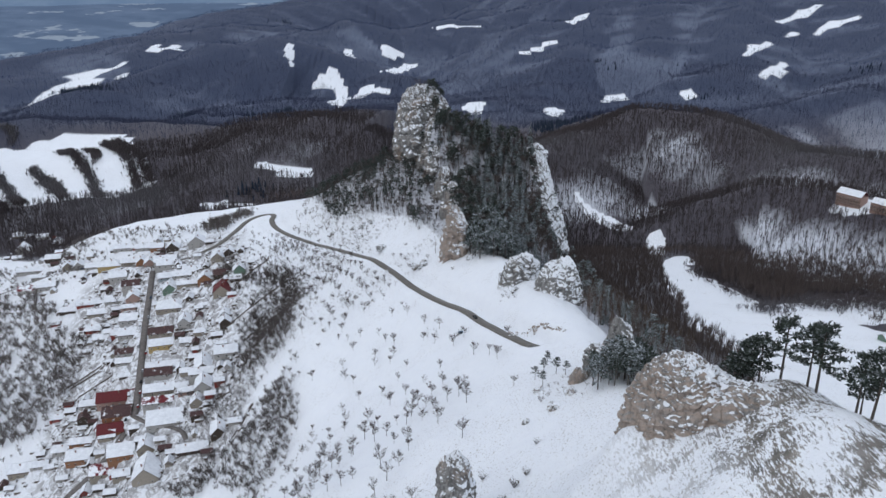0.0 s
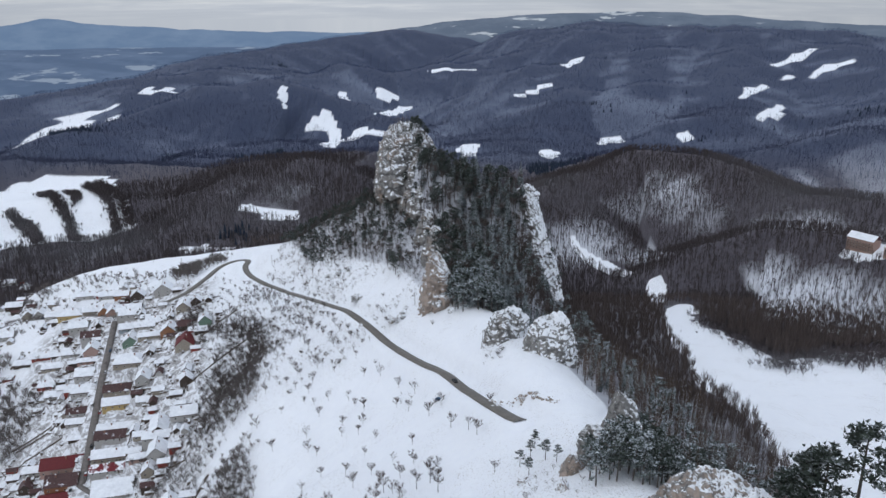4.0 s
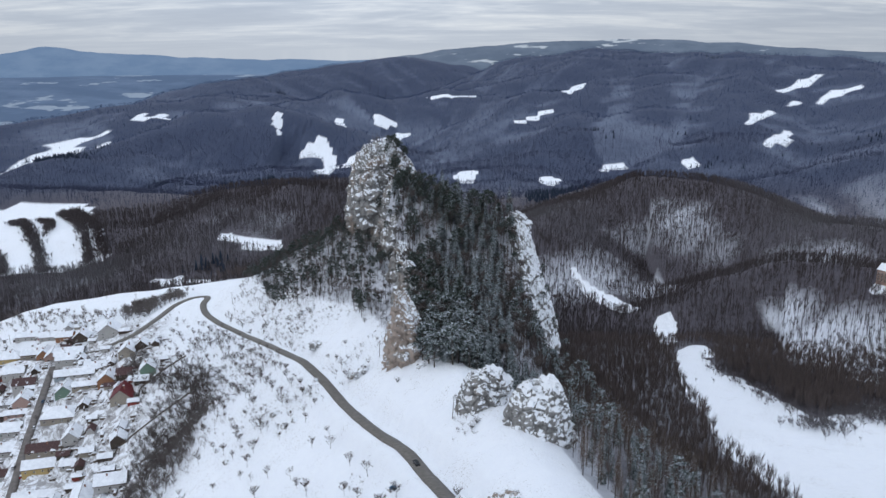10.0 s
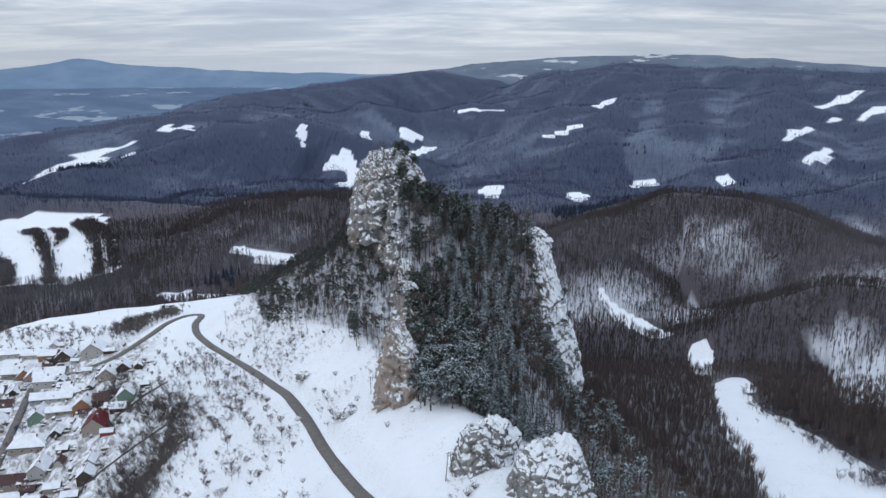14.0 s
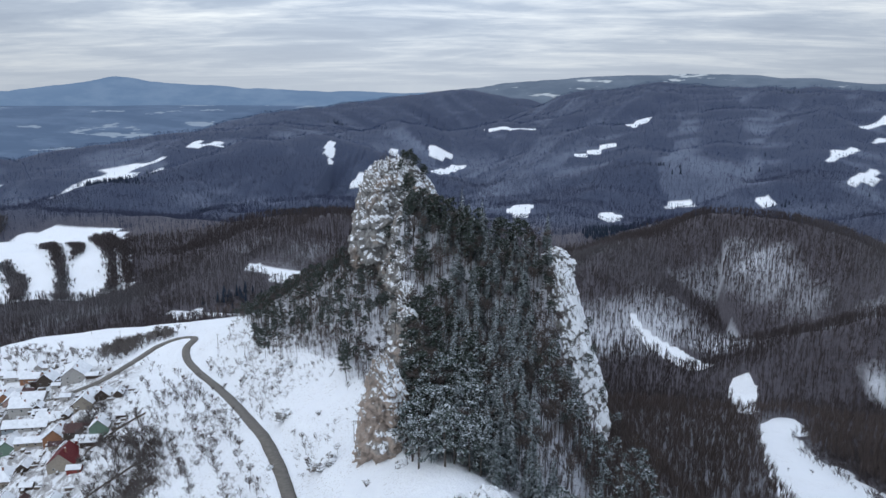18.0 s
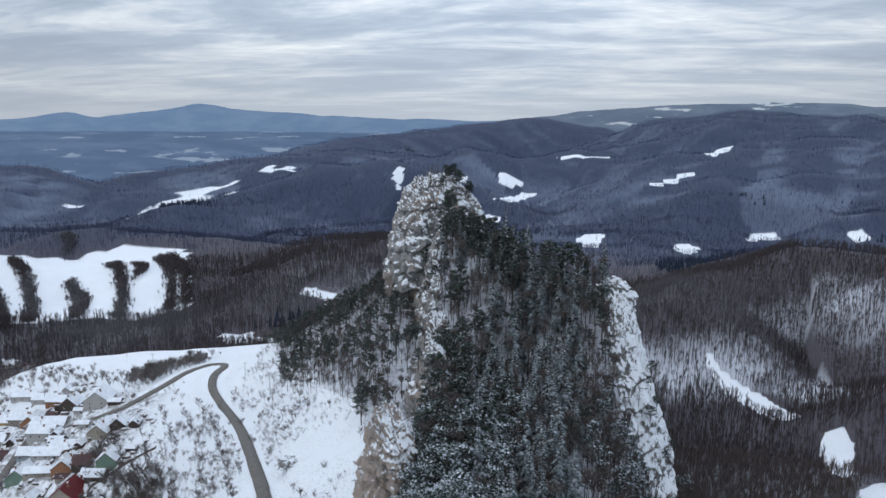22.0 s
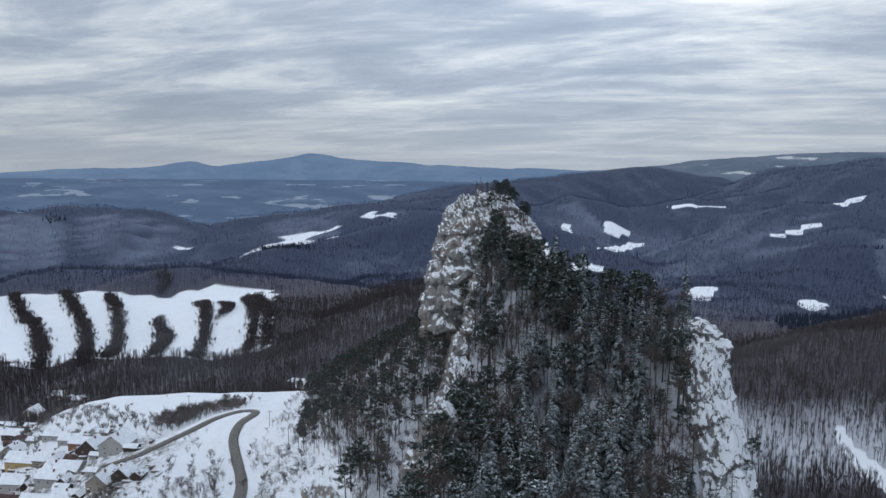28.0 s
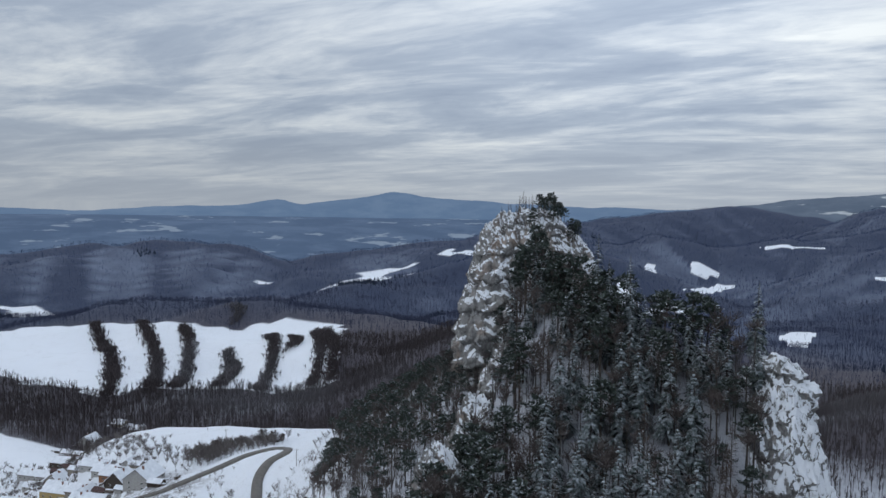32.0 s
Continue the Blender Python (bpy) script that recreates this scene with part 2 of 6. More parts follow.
def roof_snow_material():
    k = Mat("roof_snow")
    col = k.mix(k.span(k.noise(0.35, 6, 0.65), 0.3, 0.7), (0.60, 0.63, 0.68), SNOW)
    return k.done(col, 0.7, k.noise(3.0, 4), 0.06)


def tile_material(name, dark, light, snow):
    k = Mat(name)
    col = k.mix(k.span(k.noise(1.4, 4), 0.3, 0.7), dark, light)
    if snow:
        col = k.mix(k.span(k.noise(0.22, 5, 0.65), snow, snow + 0.06), col, SNOW)
    wave = k.n.new("ShaderNodeTexWave")
    wave.inputs["Scale"].default_value = 1.6
    k.l.new(k.place(), wave.inputs["Vector"])
    return k.done(col, 0.55, wave.outputs["Fac"], 0.04)


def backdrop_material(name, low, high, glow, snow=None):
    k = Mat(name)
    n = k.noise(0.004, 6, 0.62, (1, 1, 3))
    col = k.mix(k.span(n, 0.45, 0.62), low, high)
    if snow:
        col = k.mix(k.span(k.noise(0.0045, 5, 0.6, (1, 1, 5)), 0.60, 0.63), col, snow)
    # emission in haze blue stands in for the lit air in front
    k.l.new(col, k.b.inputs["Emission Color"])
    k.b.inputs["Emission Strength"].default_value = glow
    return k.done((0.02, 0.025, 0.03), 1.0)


M_GROUND = ground_material()
M_ROCK, M_ROCK_WARM = rock_material("grey_limestone_with_snow", 0.50, 0.58), rock_material("brown_limestone_with_snow", 0.30, 0.62)
M_ROCK_WHITE = rock_material("limestone_plastered_with_snow", 0.60, 0.30)
M_SPRUCE = leaf_material("spruce_needles", (0.020, 0.031, 0.031), (0.044, 0.060, 0.058), 0.20)
M_SPRUCE_WHITE = leaf_material("snowy_spruce_needles", (0.018, 0.030, 0.024), (0.05, 0.07, 0.055), 0.36)
M_PINE = leaf_material("pine_needles", (0.024, 0.034, 0.028), (0.052, 0.065, 0.055), 0.18)
M_PINE_WHITE = leaf_material("snowy_pine_needles", (0.03, 0.045, 0.038), (0.07, 0.09, 0.08), 0.5)
M_LARCH = bark_material("larch_twigs", (0.05, 0.035, 0.028), (0.11, 0.075, 0.055), 0.25)
M_BARK = bark_material("bark", (0.035, 0.030, 0.028), (0.10, 0.085, 0.075), 0.0)
M_TWIG = bark_material("bare_twigs", (0.040, 0.033, 0.032), (0.12, 0.10, 0.095), 0.3)
M_WOODS = woods_material("leafless_woods", (0.044, 0.037, 0.040), (0.100, 0.084, 0.088), 0.25)
M_SCRUB = woods_material("grey_bare_scrub", (0.092, 0.082, 0.080), (0.195, 0.174, 0.168), 0.0)
M_NEARWOODS = woods_material("brown_bare_woods", (0.062, 0.050, 0.048), (0.145, 0.118, 0.112), 0.0)
# woods bluer and lighter with distance: aerial haze put into the colour
M_FARWOODS = woods_material("haze_tinted_woods", (0.036, 0.044, 0.084), (0.068, 0.079, 0.138), 0.06)
M_HAZEWOODS = woods_material("haze_tinted_far_woods", (0.046, 0.068, 0.136), (0.076, 0.104, 0.192), 0.0)
# distant spruce stands, their blue being haze put into the needle colour
M_FIRS = woods_material("haze_tinted_conifers", (0.018, 0.028, 0.050), (0.036, 0.052, 0.080), 0.0)
M_ROOFSNOW = roof_snow_material()
M_ROAD = plain_material("worn_wet_asphalt", (0.085, 0.078, 0.070), (0.15, 0.138, 0.125), 0.6, 0.55, 0.02)
M_STREET = plain_material("slushy_asphalt", (0.085, 0.075, 0.070), (0.17, 0.155, 0.15), 0.5, 0.5, 0.02)
WALLS = {
    "w": plain_material("off_white_render", (0.31, 0.30, 0.29), (0.43, 0.42, 0.40)),
    "e": plain_material("beige_render", (0.24, 0.21, 0.175), (0.34, 0.305, 0.255)),
    "y": plain_material("yellow_render", (0.36, 0.26, 0.11), (0.46, 0.35, 0.17)),
    "p": plain_material("pink_render", (0.31, 0.21, 0.18), (0.40, 0.28, 0.245)),
    "o": plain_material("orange_brick", (0.23, 0.115, 0.065), (0.32, 0.17, 0.10)),
    "r": plain_material("red_wall", (0.20, 0.042, 0.035), (0.27, 0.068, 0.055)),
    "g": plain_material("green_render", (0.12, 0.18, 0.14), (0.17, 0.245, 0.19)),
    "b": plain_material("blue_grey_render", (0.22, 0.26, 0.285), (0.30, 0.34, 0.365)),
    "d": plain_material("dark_boards", (0.040, 0.031, 0.026), (0.09, 0.070, 0.057), 3.0),
}
WALL_WORDS = {"w": "off-white rendered", "e": "beige rendered", "y": "yellow rendered", "p": "pink rendered", "o": "orange brick", "r": "red", "g": "pale green", "b": "blue-grey", "d": "dark boarded"}
M_RED = tile_material("red_sheet_roof", (0.085, 0.010, 0.014), (0.14, 0.02, 0.024), 0)
M_RED_SNOWY = tile_material("red_roof_part_snow", (0.11, 0.012, 0.018), (0.17, 0.022, 0.03), 0.47)
M_DARK = tile_material("dark_brown_roof", (0.045, 0.022, 0.022), (0.09, 0.05, 0.05), 0.60)
M_GLASS = plain_material("dark_window_glass", (0.015, 0.018, 0.022), (0.03, 0.034, 0.04), 1.0, 0.12, 0.0)
M_FRAME = plain_material("white_window_frame", (0.55, 0.55, 0.54), (0.66, 0.66, 0.65))
M_WOOD = plain_material("weathered_timber", (0.07, 0.055, 0.045), (0.16, 0.13, 0.11), 4.0)
M_METAL = plain_material("grey_metal", (0.18, 0.18, 0.19), (0.28, 0.28, 0.29), 2.0, 0.5)
M_CHIMNEY = plain_material("chimney_brick", (0.18, 0.09, 0.07), (0.30, 0.17, 0.13), 4.0)
M_TYRE = plain_material("tyre_rubber", (0.012, 0.012, 0.012), (0.025, 0.025, 0.025))
PAINTS = [plain_material("car_paint_" + w, c, tuple(v * 1.15 for v in c), 1.0, 0.25, 0.0) for w, c in
          (("black", (0.012, 0.012, 0.014)), ("blue", (0.03, 0.07, 0.13)), ("silver", (0.35, 0.36, 0.38)), ("red", (0.25, 0.02, 0.02)), ("white", (0.6, 0.61, 0.62)))]
PAINT_WORDS = ["black", "dark blue", "silver", "red", "white"]
# backdrop colours hold the air's blue haze, given off as glow
M_FAR = backdrop_material("haze_glow_mountains", (0.115, 0.185, 0.310), (0.145, 0.218, 0.345), 1.0)
M_FAR_HILLS = backdrop_material("haze_glow_hills", (0.085, 0.115, 0.175), (0.12, 0.155, 0.22), 1.0, (0.42, 0.47, 0.54))
M_PLAIN = backdrop_material("haze_glow_plain", (0.056, 0.096, 0.185), (0.088, 0.136, 0.238), 1.0, (0.22, 0.28, 0.38))


# ---- mesh helpers ----
def mesh_from(name, verts, faces, material, smooth=False):
    me = bpy.data.meshes.new(name)
    me.from_pydata(verts, [], faces)
    me.materials.append(material)
    if smooth:
        me.shade_smooth()
    return me


def tri_mesh(name, verts, tris, material, smooth=False):
    """A mesh from arrays of corners and triangles."""
    me = bpy.data.meshes.new(name)
    verts, tris = np.asarray(verts, np.float32), np.asarray(tris, np.int32)
    me.vertices.add(len(verts))
    me.vertices.foreach_set("co", verts.ravel())
    me.loops.add(tris.size)
    me.loops.foreach_set("vertex_index", tris.ravel())
    me.polygons.add(len(tris))
    me.polygons.foreach_set("loop_start", np.arange(len(tris), dtype=np.int32) * tris.shape[1])
    me.update(calc_edges=True)
    me.materials.append(material)
    if smooth:
        me.shade_smooth()
    return me


def hang(name, me, parent, label="", m=None):
    ob = new(name, me)
    ob.parent = parent
    if m is not None:
        ob.matrix_basis = m
    return tagged(ob, label)


def part(name, bm, material, parent, label=""):
    me = bpy.data.meshes.new(name)
    bm.to_mesh(me)
    bm.free()
    me.materials.append(material)
    return hang(name, me, parent, label)


def box(bm, x0, y0, z0, x1, y1, z1, bevel=0.0):
    g = bmesh.ops.create_cube(bm, size=1, matrix=Matrix.LocRotScale(((x0 + x1) / 2, (y0 + y1) / 2, (z0 + z1) / 2), None, (x1 - x0, y1 - y0, z1 - z0)))
    if bevel:
        bmesh.ops.bevel(bm, geom=list({e for v in g["verts"] for e in v.link_edges}), offset=bevel, segments=1, affect="EDGES")
    return g["verts"]


class Soup:
    """Collects corners and triangles of one mesh."""

    def __init__(self):
        self.v, self.f = [], []

    def tube(self, a, b, ra, rb, sides=3):
        a, b = Vector(a), Vector(b)
        d = (b - a).normalized()
        u = d.orthogonal().normalized()
        w = d.cross(u)
        k = len(self.v)
        for p, r in ((a, ra), (b, rb)):
            for i in range(sides):
                t = 2 * math.pi * i / sides
                self.v.append(tuple(p + (u * math.cos(t) + w * math.sin(t)) * r))
        for i in range(sides):
            j = (i + 1) % sides
            self.f += [(k + i, k + j, k + sides + j), (k + i, k + sides + j, k + sides + i)]

    def tri(self, a, b, c):
        k = len(self.v)
        self.v += [tuple(a), tuple(b), tuple(c)]
        self.f.append((k, k + 1, k + 2))

    def mesh(self, name, material, smooth=False):
        return tri_mesh(name, self.v, self.f, material, smooth)


# ---- lie of the land: ridges, valley floors and the rocky massif, all in metres ----
def smax(a, b, k):
    h = np.clip(0.5 + 0.5 * (a - b) / k, 0, 1)
    return b + (a - b) * h + k * h * (1 - h)


def smin(a, b, k):
    return -smax(-a, -b, k)


def step01(a, b, v):
    u = np.clip((v - a) / (b - a), 0, 1)
    return u * u * (3 - 2 * u)


def along(x, y, pts):
    """Distance to a polyline (left side minus), and its columns from the third on at the nearest place."""
    best, side, vals = np.full(x.shape, 1e12), np.ones(x.shape), None
    n = len(pts[0]) - 2
    vals = [np.zeros(x.shape) for _ in range(n)]
    run, gone = np.zeros(x.shape), 0.0
    for a, b in zip(pts[:-1], pts[1:]):
        ux, uy = b[0] - a[0], b[1] - a[1]
        l2 = ux * ux + uy * uy + 1e-9
        s = np.clip(((x - a[0]) * ux + (y - a[1]) * uy) / l2, 0, 1)
        dx, dy = x - a[0] - s * ux, y - a[1] - s * uy
        d = dx * dx + dy * dy
        near = d < best
        best = np.where(near, d, best)
        side = np.where(near, np.where(ux * dy - uy * dx > 0, -1.0, 1.0), side)
        run = np.where(near, gone + s * math.sqrt(l2), run)
        gone += math.sqrt(l2)
        for i in range(n):
            vals[i] = np.where(near, a[i + 2] + s * (b[i + 2] - a[i + 2]), vals[i])
    return np.sqrt(best), side, vals, run


def waves(x, y, size, seed, octaves=4):
    """Cheap smooth noise, about -1 to 1: value noise on a lattice, several octaves."""
    out, amp, total = np.zeros(x.shape), 1.0, 0.0
    for o in range(octaves):
        u, v = x / size + 17.3 * o + seed, y / size - 9.1 * o + seed * 1.7
        i, j = np.floor(u).astype(np.int64), np.floor(v).astype(np.int64)
        fu, fv = u - i, v - j
        fu, fv = fu * fu * (3 - 2 * fu), fv * fv * (3 - 2 * fv)

        def at(p, q):
            h = (p * 374761393 + q * 668265263 + int(seed * 1013) * 974711) & 0x7FFFFFFF
            h = ((h ^ (h >> 13)) * 1274126177) & 0x7FFFFFFF
            return ((h ^ (h >> 16)) & 0xFFFF) / 32767.5 - 1
        w = at(i, j) * (1 - fu) * (1 - fv) + at(i + 1, j) * fu * (1 - fv) + at(i, j + 1) * (1 - fu) * fv + at(i + 1, j + 1) * fu * fv
        out, total, amp, size = out + amp * w, total + amp, amp * 0.5, size * 0.5
    return out / total * 1.6


# crest of the spur that carries the rocks: x, y, z, fall to the west, fall to the east
SPUR = [(150, -60, 168, .8, .5), (95, 60, 163, .8, .5), (74, 125, 163, .8, .6), (66, 150, 148, 1.0, .7), (63, 182, 121, .7, .7), (63, 248, 104, .5, .62),
        (58, 300, 92, .58, .6), (52, 360, 86, .63, .6), (42, 395, 82, .66, .6), (24, 445, 75, .58, .6), (10, 520, 76, .44, .6), (-36, 636, 88, .95, .6), (-54, 662, 86, .85, .6), (-86, 676, 66, .85, .55), (-117, 686, 46, .8, .55), (-172, 700, 20, .4, .5)]
# hill crests: points of x, y, z; fall; roundness of the crest; how much snow shows between the trees on its sides
HILLS = [
    ([(-1100, 1440, -30), (-805, 1490, -34), (-722, 1522, -29), (-547, 1494, -30), (-455, 1475, -40), (-352, 1456, -12), (-242, 1431, 4), (-156, 1395, -10), (-59, 1405, -76)], .25, 70, 0.22),
    ([(146, 1150, -38), (206, 1243, -30), (289, 1329, -8), (377, 1379, 3), (451, 1282, 16), (471, 1150, 14), (526, 1063, 4), (620, 957, 14), (900, 900, 30)], .42, 30, 0.75),
    ([(281, 865, -46), (340, 897, -26), (405, 890, -6), (434, 852, 2), (460, 790, 8), (520, 700, 24), (560, 600, 40)], .50, 14, 1.5),
    ([(436, 1550, -28), (709, 1663, -46), (954, 1649, 12), (1500, 1500, 60)], .30, 60, 0.45),
    ([(-1005, 1938, -66), (-979, 2121, -52), (-874, 2332, -30), (-749, 2484, 12), (-549, 2643, 42), (-395, 2622, -2), (-232, 2493, -62)], .36, 70, 0.5),
    ([(-1640, 2540, -50), (-1449, 2605, -8), (-1262, 2817, 18), (-996, 2928, 18), (-837, 3293, 36)], .24, 80, 0.7),
    ([(-500, 3050, 30), (-390, 3179, 62), (-163, 3202, 26), (73, 3407, 46), (293, 3095, 10)], .28, 80, 0.6),
    ([(-1014, 3763, 60), (-669, 4351, 126), (-275, 4597, 190), (92, 4707, 150)], .28, 110, 0.30),
    ([(150, 4280, 60), (250, 4180, 120), (378, 4091, 172), (786, 3932, 244), (1027, 3773, 210), (1354, 3560, 188), (1628, 3330, 160), (2100, 2900, 140), (2500, 2300, 130)], .21, 160, 0.5),
    ([(786, 3932, 230), (640, 3300, 120), (480, 2700, 10), (380, 2300, -60)], .30, 70, 0.6),
    ([(1354, 3560, 180), (1150, 2900, 90), (900, 2400, 10), (760, 2050, -40)], .30, 70, 0.6),
    ([(1628, 3330, 150), (1600, 2700, 100), (1450, 2200, 50), (1250, 1900, 0)], .28, 70, 0.6),
    ([(1027, 3773, 200), (830, 3050, 100), (690, 2500, 5)], .30, 60, 0.75),
    ([(-2600, 1700, -30), (-2150, 1950, -8), (-1832, 2330, 42), (-1700, 2420, 20), (-1500, 2480, -45)], .30, 60, 0.9),
]


def fold(y):
    """Distance up the rock hill's front, evened out along its length."""
    return np.where(y > 450, 450 + (y - 450) / 1.4, y)


def crest_y(x):
    """Where the rock hill's crest runs."""
    return np.interp(x, [-40, -12, 0, 20, 45, 72, 100], [652, 630, 606, 588, 576, 567, 560])


def massif(x, y):
    """The rock hill: a gentle wooded foot, a steep upper front, cliffs on the west and the east."""
    top = np.interp(x, [-60, -25, 0, 20, 45, 72, 100], [98, 128, 127, 122, 118, 115, 88])
    d = crest_y(x) - y
    z = top - np.where(d > 0, smin(.92 * d, 34 + .10 * d, 9), -1.3 * d)
    west = np.interp(fold(y), [430, 470, 530, 590], [22, 16, 3, -16])
    east = np.interp(fold(y), [430, 500, 550, 600], [56, 66, 70, 66])
    z = z - 2.2 * np.maximum(west - x, 0) - np.interp(y, [440, 510, 560], [.75, 1.2, 2.2]) * np.maximum(x - east, 0)
    return np.where(d > 135, z - 1.2 * (d - 135), z)


def land(x, y):
    """Height of the bare land, before the road is cut into it."""
    x, y = np.asarray(x, float), np.asarray(y, float)
    slope = -32 + .5 * (x + 265) + .403 * (y - 600)
    west = smin(slope, 10 + .14 * (x + 200), 14)
    west = west - .34 * np.maximum(y - 770, 0)
    floor_w = -72 - 48 * step01(-60, -220, x) * step01(820, 640, y)
    west = smax(west, floor_w, 14)
    east = np.maximum(-4 - .2 * (y - 515), -82)
    w = step01(-60, 60, x - .0 * y)
    far = step01(760, 1000, y)
    z = west * (1 - w) + east * w
    dist = np.hypot(x - 40, y - 200)
    z = z * (1 - far) + far * (-84)
    z = z - 40 * step01(1500, 2400, dist) * step01(1600, -400, x) + 100 * step01(3300, 4900, dist)
    d, side, (cz, sl, sr), _ = along(x, y, SPUR)
    spur = cz - np.where(side < 0, sl, sr) * (np.sqrt(d * d + 64) - 8) - .5 * np.maximum(d - 120, 0)
    z = smax(z, spur, 10)
    z = z + 13 * np.exp(-((x - 42) / 12) ** 2 - ((y - 147) / 13) ** 2) + 9 * np.exp(-((x - 78) / 12) ** 2 - ((y - 146) / 12) ** 2)
    near = (np.abs(x) < 400) & (y < 1000)
    z = np.where(near, smax(z, massif(x, y), 5), z)
    for pts, fall, soft, _ in HILLS:
        d, _, (cz,), _ = along(x, y, pts)
        z = smax(z, cz - fall * (np.sqrt(d * d + soft * soft) - soft), 25 if soft > 50 else 12)
    rough = waves(x, y, 420, 3, 4) * 20 * step01(1000, 2400, dist) + waves(x, y, 900, 7, 3) * 24 * step01(1800, 3600, dist)
    gully = np.abs(waves(x, y, 260, 5, 3)) * 26 * step01(700, 1300, y) * step01(4800, 3500, dist)
    lumps = waves(x, y, 30, 11, 3) * .7 + waves(x, y, 90, 2, 2) * 1.6
    return z + rough - gully + lumps


def paleness(x, y):
    """How much snow shows through the woods: little along the crests, more in streaks down the sides. On the rock hill
    it also puts tree shade into the floor colour.
    """
    best, pale = np.full(x.shape, -1e9), np.zeros(x.shape)
    for pts, fall, soft, share in HILLS:
        d, _, (cz,), run = along(x, y, pts)
        h = cz - fall * d
        streak = waves(run, d * .12, 55, 41 + share * 9, 4)
        v = share * (.42 + .7 * streak) * step01(25, 110, d) + .06 * waves(x, y, 240, 17, 3)
        if soft < 40:
            v = v * step01(210, 120, d)
        pale = np.where(h > best, v, pale)
        best = np.maximum(best, h)
    pale = pale + .28 * np.exp(-((x - 375) / 34) ** 2 - ((y - 1130) / 110) ** 2)
    near = step01(860, 760, y) * step01(300, 230, x)
    # middle value, rock hill: snow dulled to stand in for shade under trees
    close = np.where(x - np.interp(y, [200, 590, 760], [62, 60, -40]) > 22, .26, np.where(x > -24 + .35 * np.maximum(590 - y, 0) - 12, .62, .62))
    return np.clip(pale * (1 - near) + near * close, 0, 1)


# ---- village houses: x, y, ridge (p across the street, s along it, h hipped), length, width, wall height, roof (s snow, d dark, r red, m red and snow), wall ----
EAST_ROW = "-259 638 p 14 8 4 s w; -253 621 p 13 8 3 s b; -243 601 s 13 10 4 s g; -236 577 h 19 14 4 s e; -237 553 p 17 9 3 d e; -232 538 p 17 9 4 s y; -219 517 p 31 9 3 s e; -224 507 p 18 9 3 d w; -218 490 p 20 10 4 s e; -214 477 p 20 8 3 m w; -203 459 p 22 16 5 s w; -211 439 s 12 9 4 s e"
BACK_ROW = "-215 550 s 12 8 4 s w; -207 527 p 8 6 3 s w; -184 495 s 17 10 4 s d; -182 485 p 16 8 3 s w; -177 471 s 13 9 4 s w; -178 459 s 9 8 3 s e; -165 494 p 15 10 4 s w; -174 527 s 8 7 3 s d; -194 492 p 12 5 3 s e; -190 473 p 12 6 3 s p"
LOWER_ROW = "-153 423 s 11 8 3 s d; -171 420 p 18 8 3 s d; -203 417 s 18 14 4 s e; -225 425 p 10 7 3 s e; -231 443 p 16 13 5 s o; -243 435 p 14 11 4 m e; -290 472 p 13 8 3 s w; -323 469 p 16 11 5 s e; -269 456 p 16 12 5 s o; -275 471 p 14 7 3 s o; -250 463 p 10 8 3 s e; -308 467 p 11 6 3 s w"
WEST_ROW = "-317 663 p 14 10 5 s w; -294 637 p 14 9 4 d w; -283 615 s 12 11 5 s p; -341 644 p 18 9 3 s r; -363 648 p 15 8 3 s d; -318 619 p 20 8 3 s e; -307 626 p 15 6 3 s w; -283 604 p 14 6 3 s p; -277 586 p 13 11 4 s w; -315 599 p 14 9 3 s r; -272 568 p 13 11 4 s w"
WEST_LOWER = "-295 587 p 12 6 3 s d; -303 582 p 12 8 3 s w; -267 548 p 14 8 4 d w; -262 537 p 15 7 3 s w; -256 499 p 25 13 5 r p; -249 482 p 18 13 5 d o; -249 468 p 16 12 5 r o; -313 509 p 9 6 3 s r; -282 493 s 9 7 3 d d; -279 506 p 18 7 3 s w"
NORTH_ROW = "-402 733 s 10 10 4 s e; -384 721 s 10 10 4 s w; -361 704 p 13 9 4 s w; -335 687 h 19 11 5 s y; -313 685 p 15 9 4 s e; -296 673 s 11 9 4 s o; -285 665 s 12 9 4 s p; -264 651 p 18 11 4 s w; -327 707 p 18 8 4 s w; -301 693 p 14 8 4 s w; -283 682 p 11 8 4 s o; -263 670 s 10 9 4 s d"
NORTH_WEST = "-523 857 s 14 13 6 s w; -433 762 p 14 10 4 s d; -514 827 p 9 6 3 s w; -459 758 p 24 9 4 s w; -440 743 p 16 6 3 s w; -441 720 p 20 9 5 m w; -415 708 p 15 10 5 s w; -499 899 p 14 8 4 s d; -569 931 p 12 9 4 s e; -535 925 p 13 9 4 s w"
HILLSIDE = "-237 663 s 14 12 6 s w; -203 617 s 12 9 4 s e; -194 621 s 8 7 3 s d; -229 620 p 14 9 4 s e; -209 595 s 11 10 4 s o; -194 590 p 10 8 3 d d; -175 583 s 8 8 4 s g; -186 565 s 13 11 5 r e; -223 596 p 20 6 3 s e; -183 579 p 7 5 2 s r; -236 614 p 14 8 3 s w; -176 574 p 8 6 3 s d"

# ---- roads, cut level into the slopes ----
HILL_ROAD = [(40, 294), (32, 315), (22, 345), (12, 374), (-4, 404), (-22, 440), (-35, 468), (-50, 496), (-66, 524), (-88, 562), (-115, 606), (-143, 642), (-160, 664), (-168, 682), (-169, 697),
             (-176, 707), (-187, 708), (-197, 698), (-203, 676), (-213, 652), (-230, 642), (-250, 644), (-276, 655)]
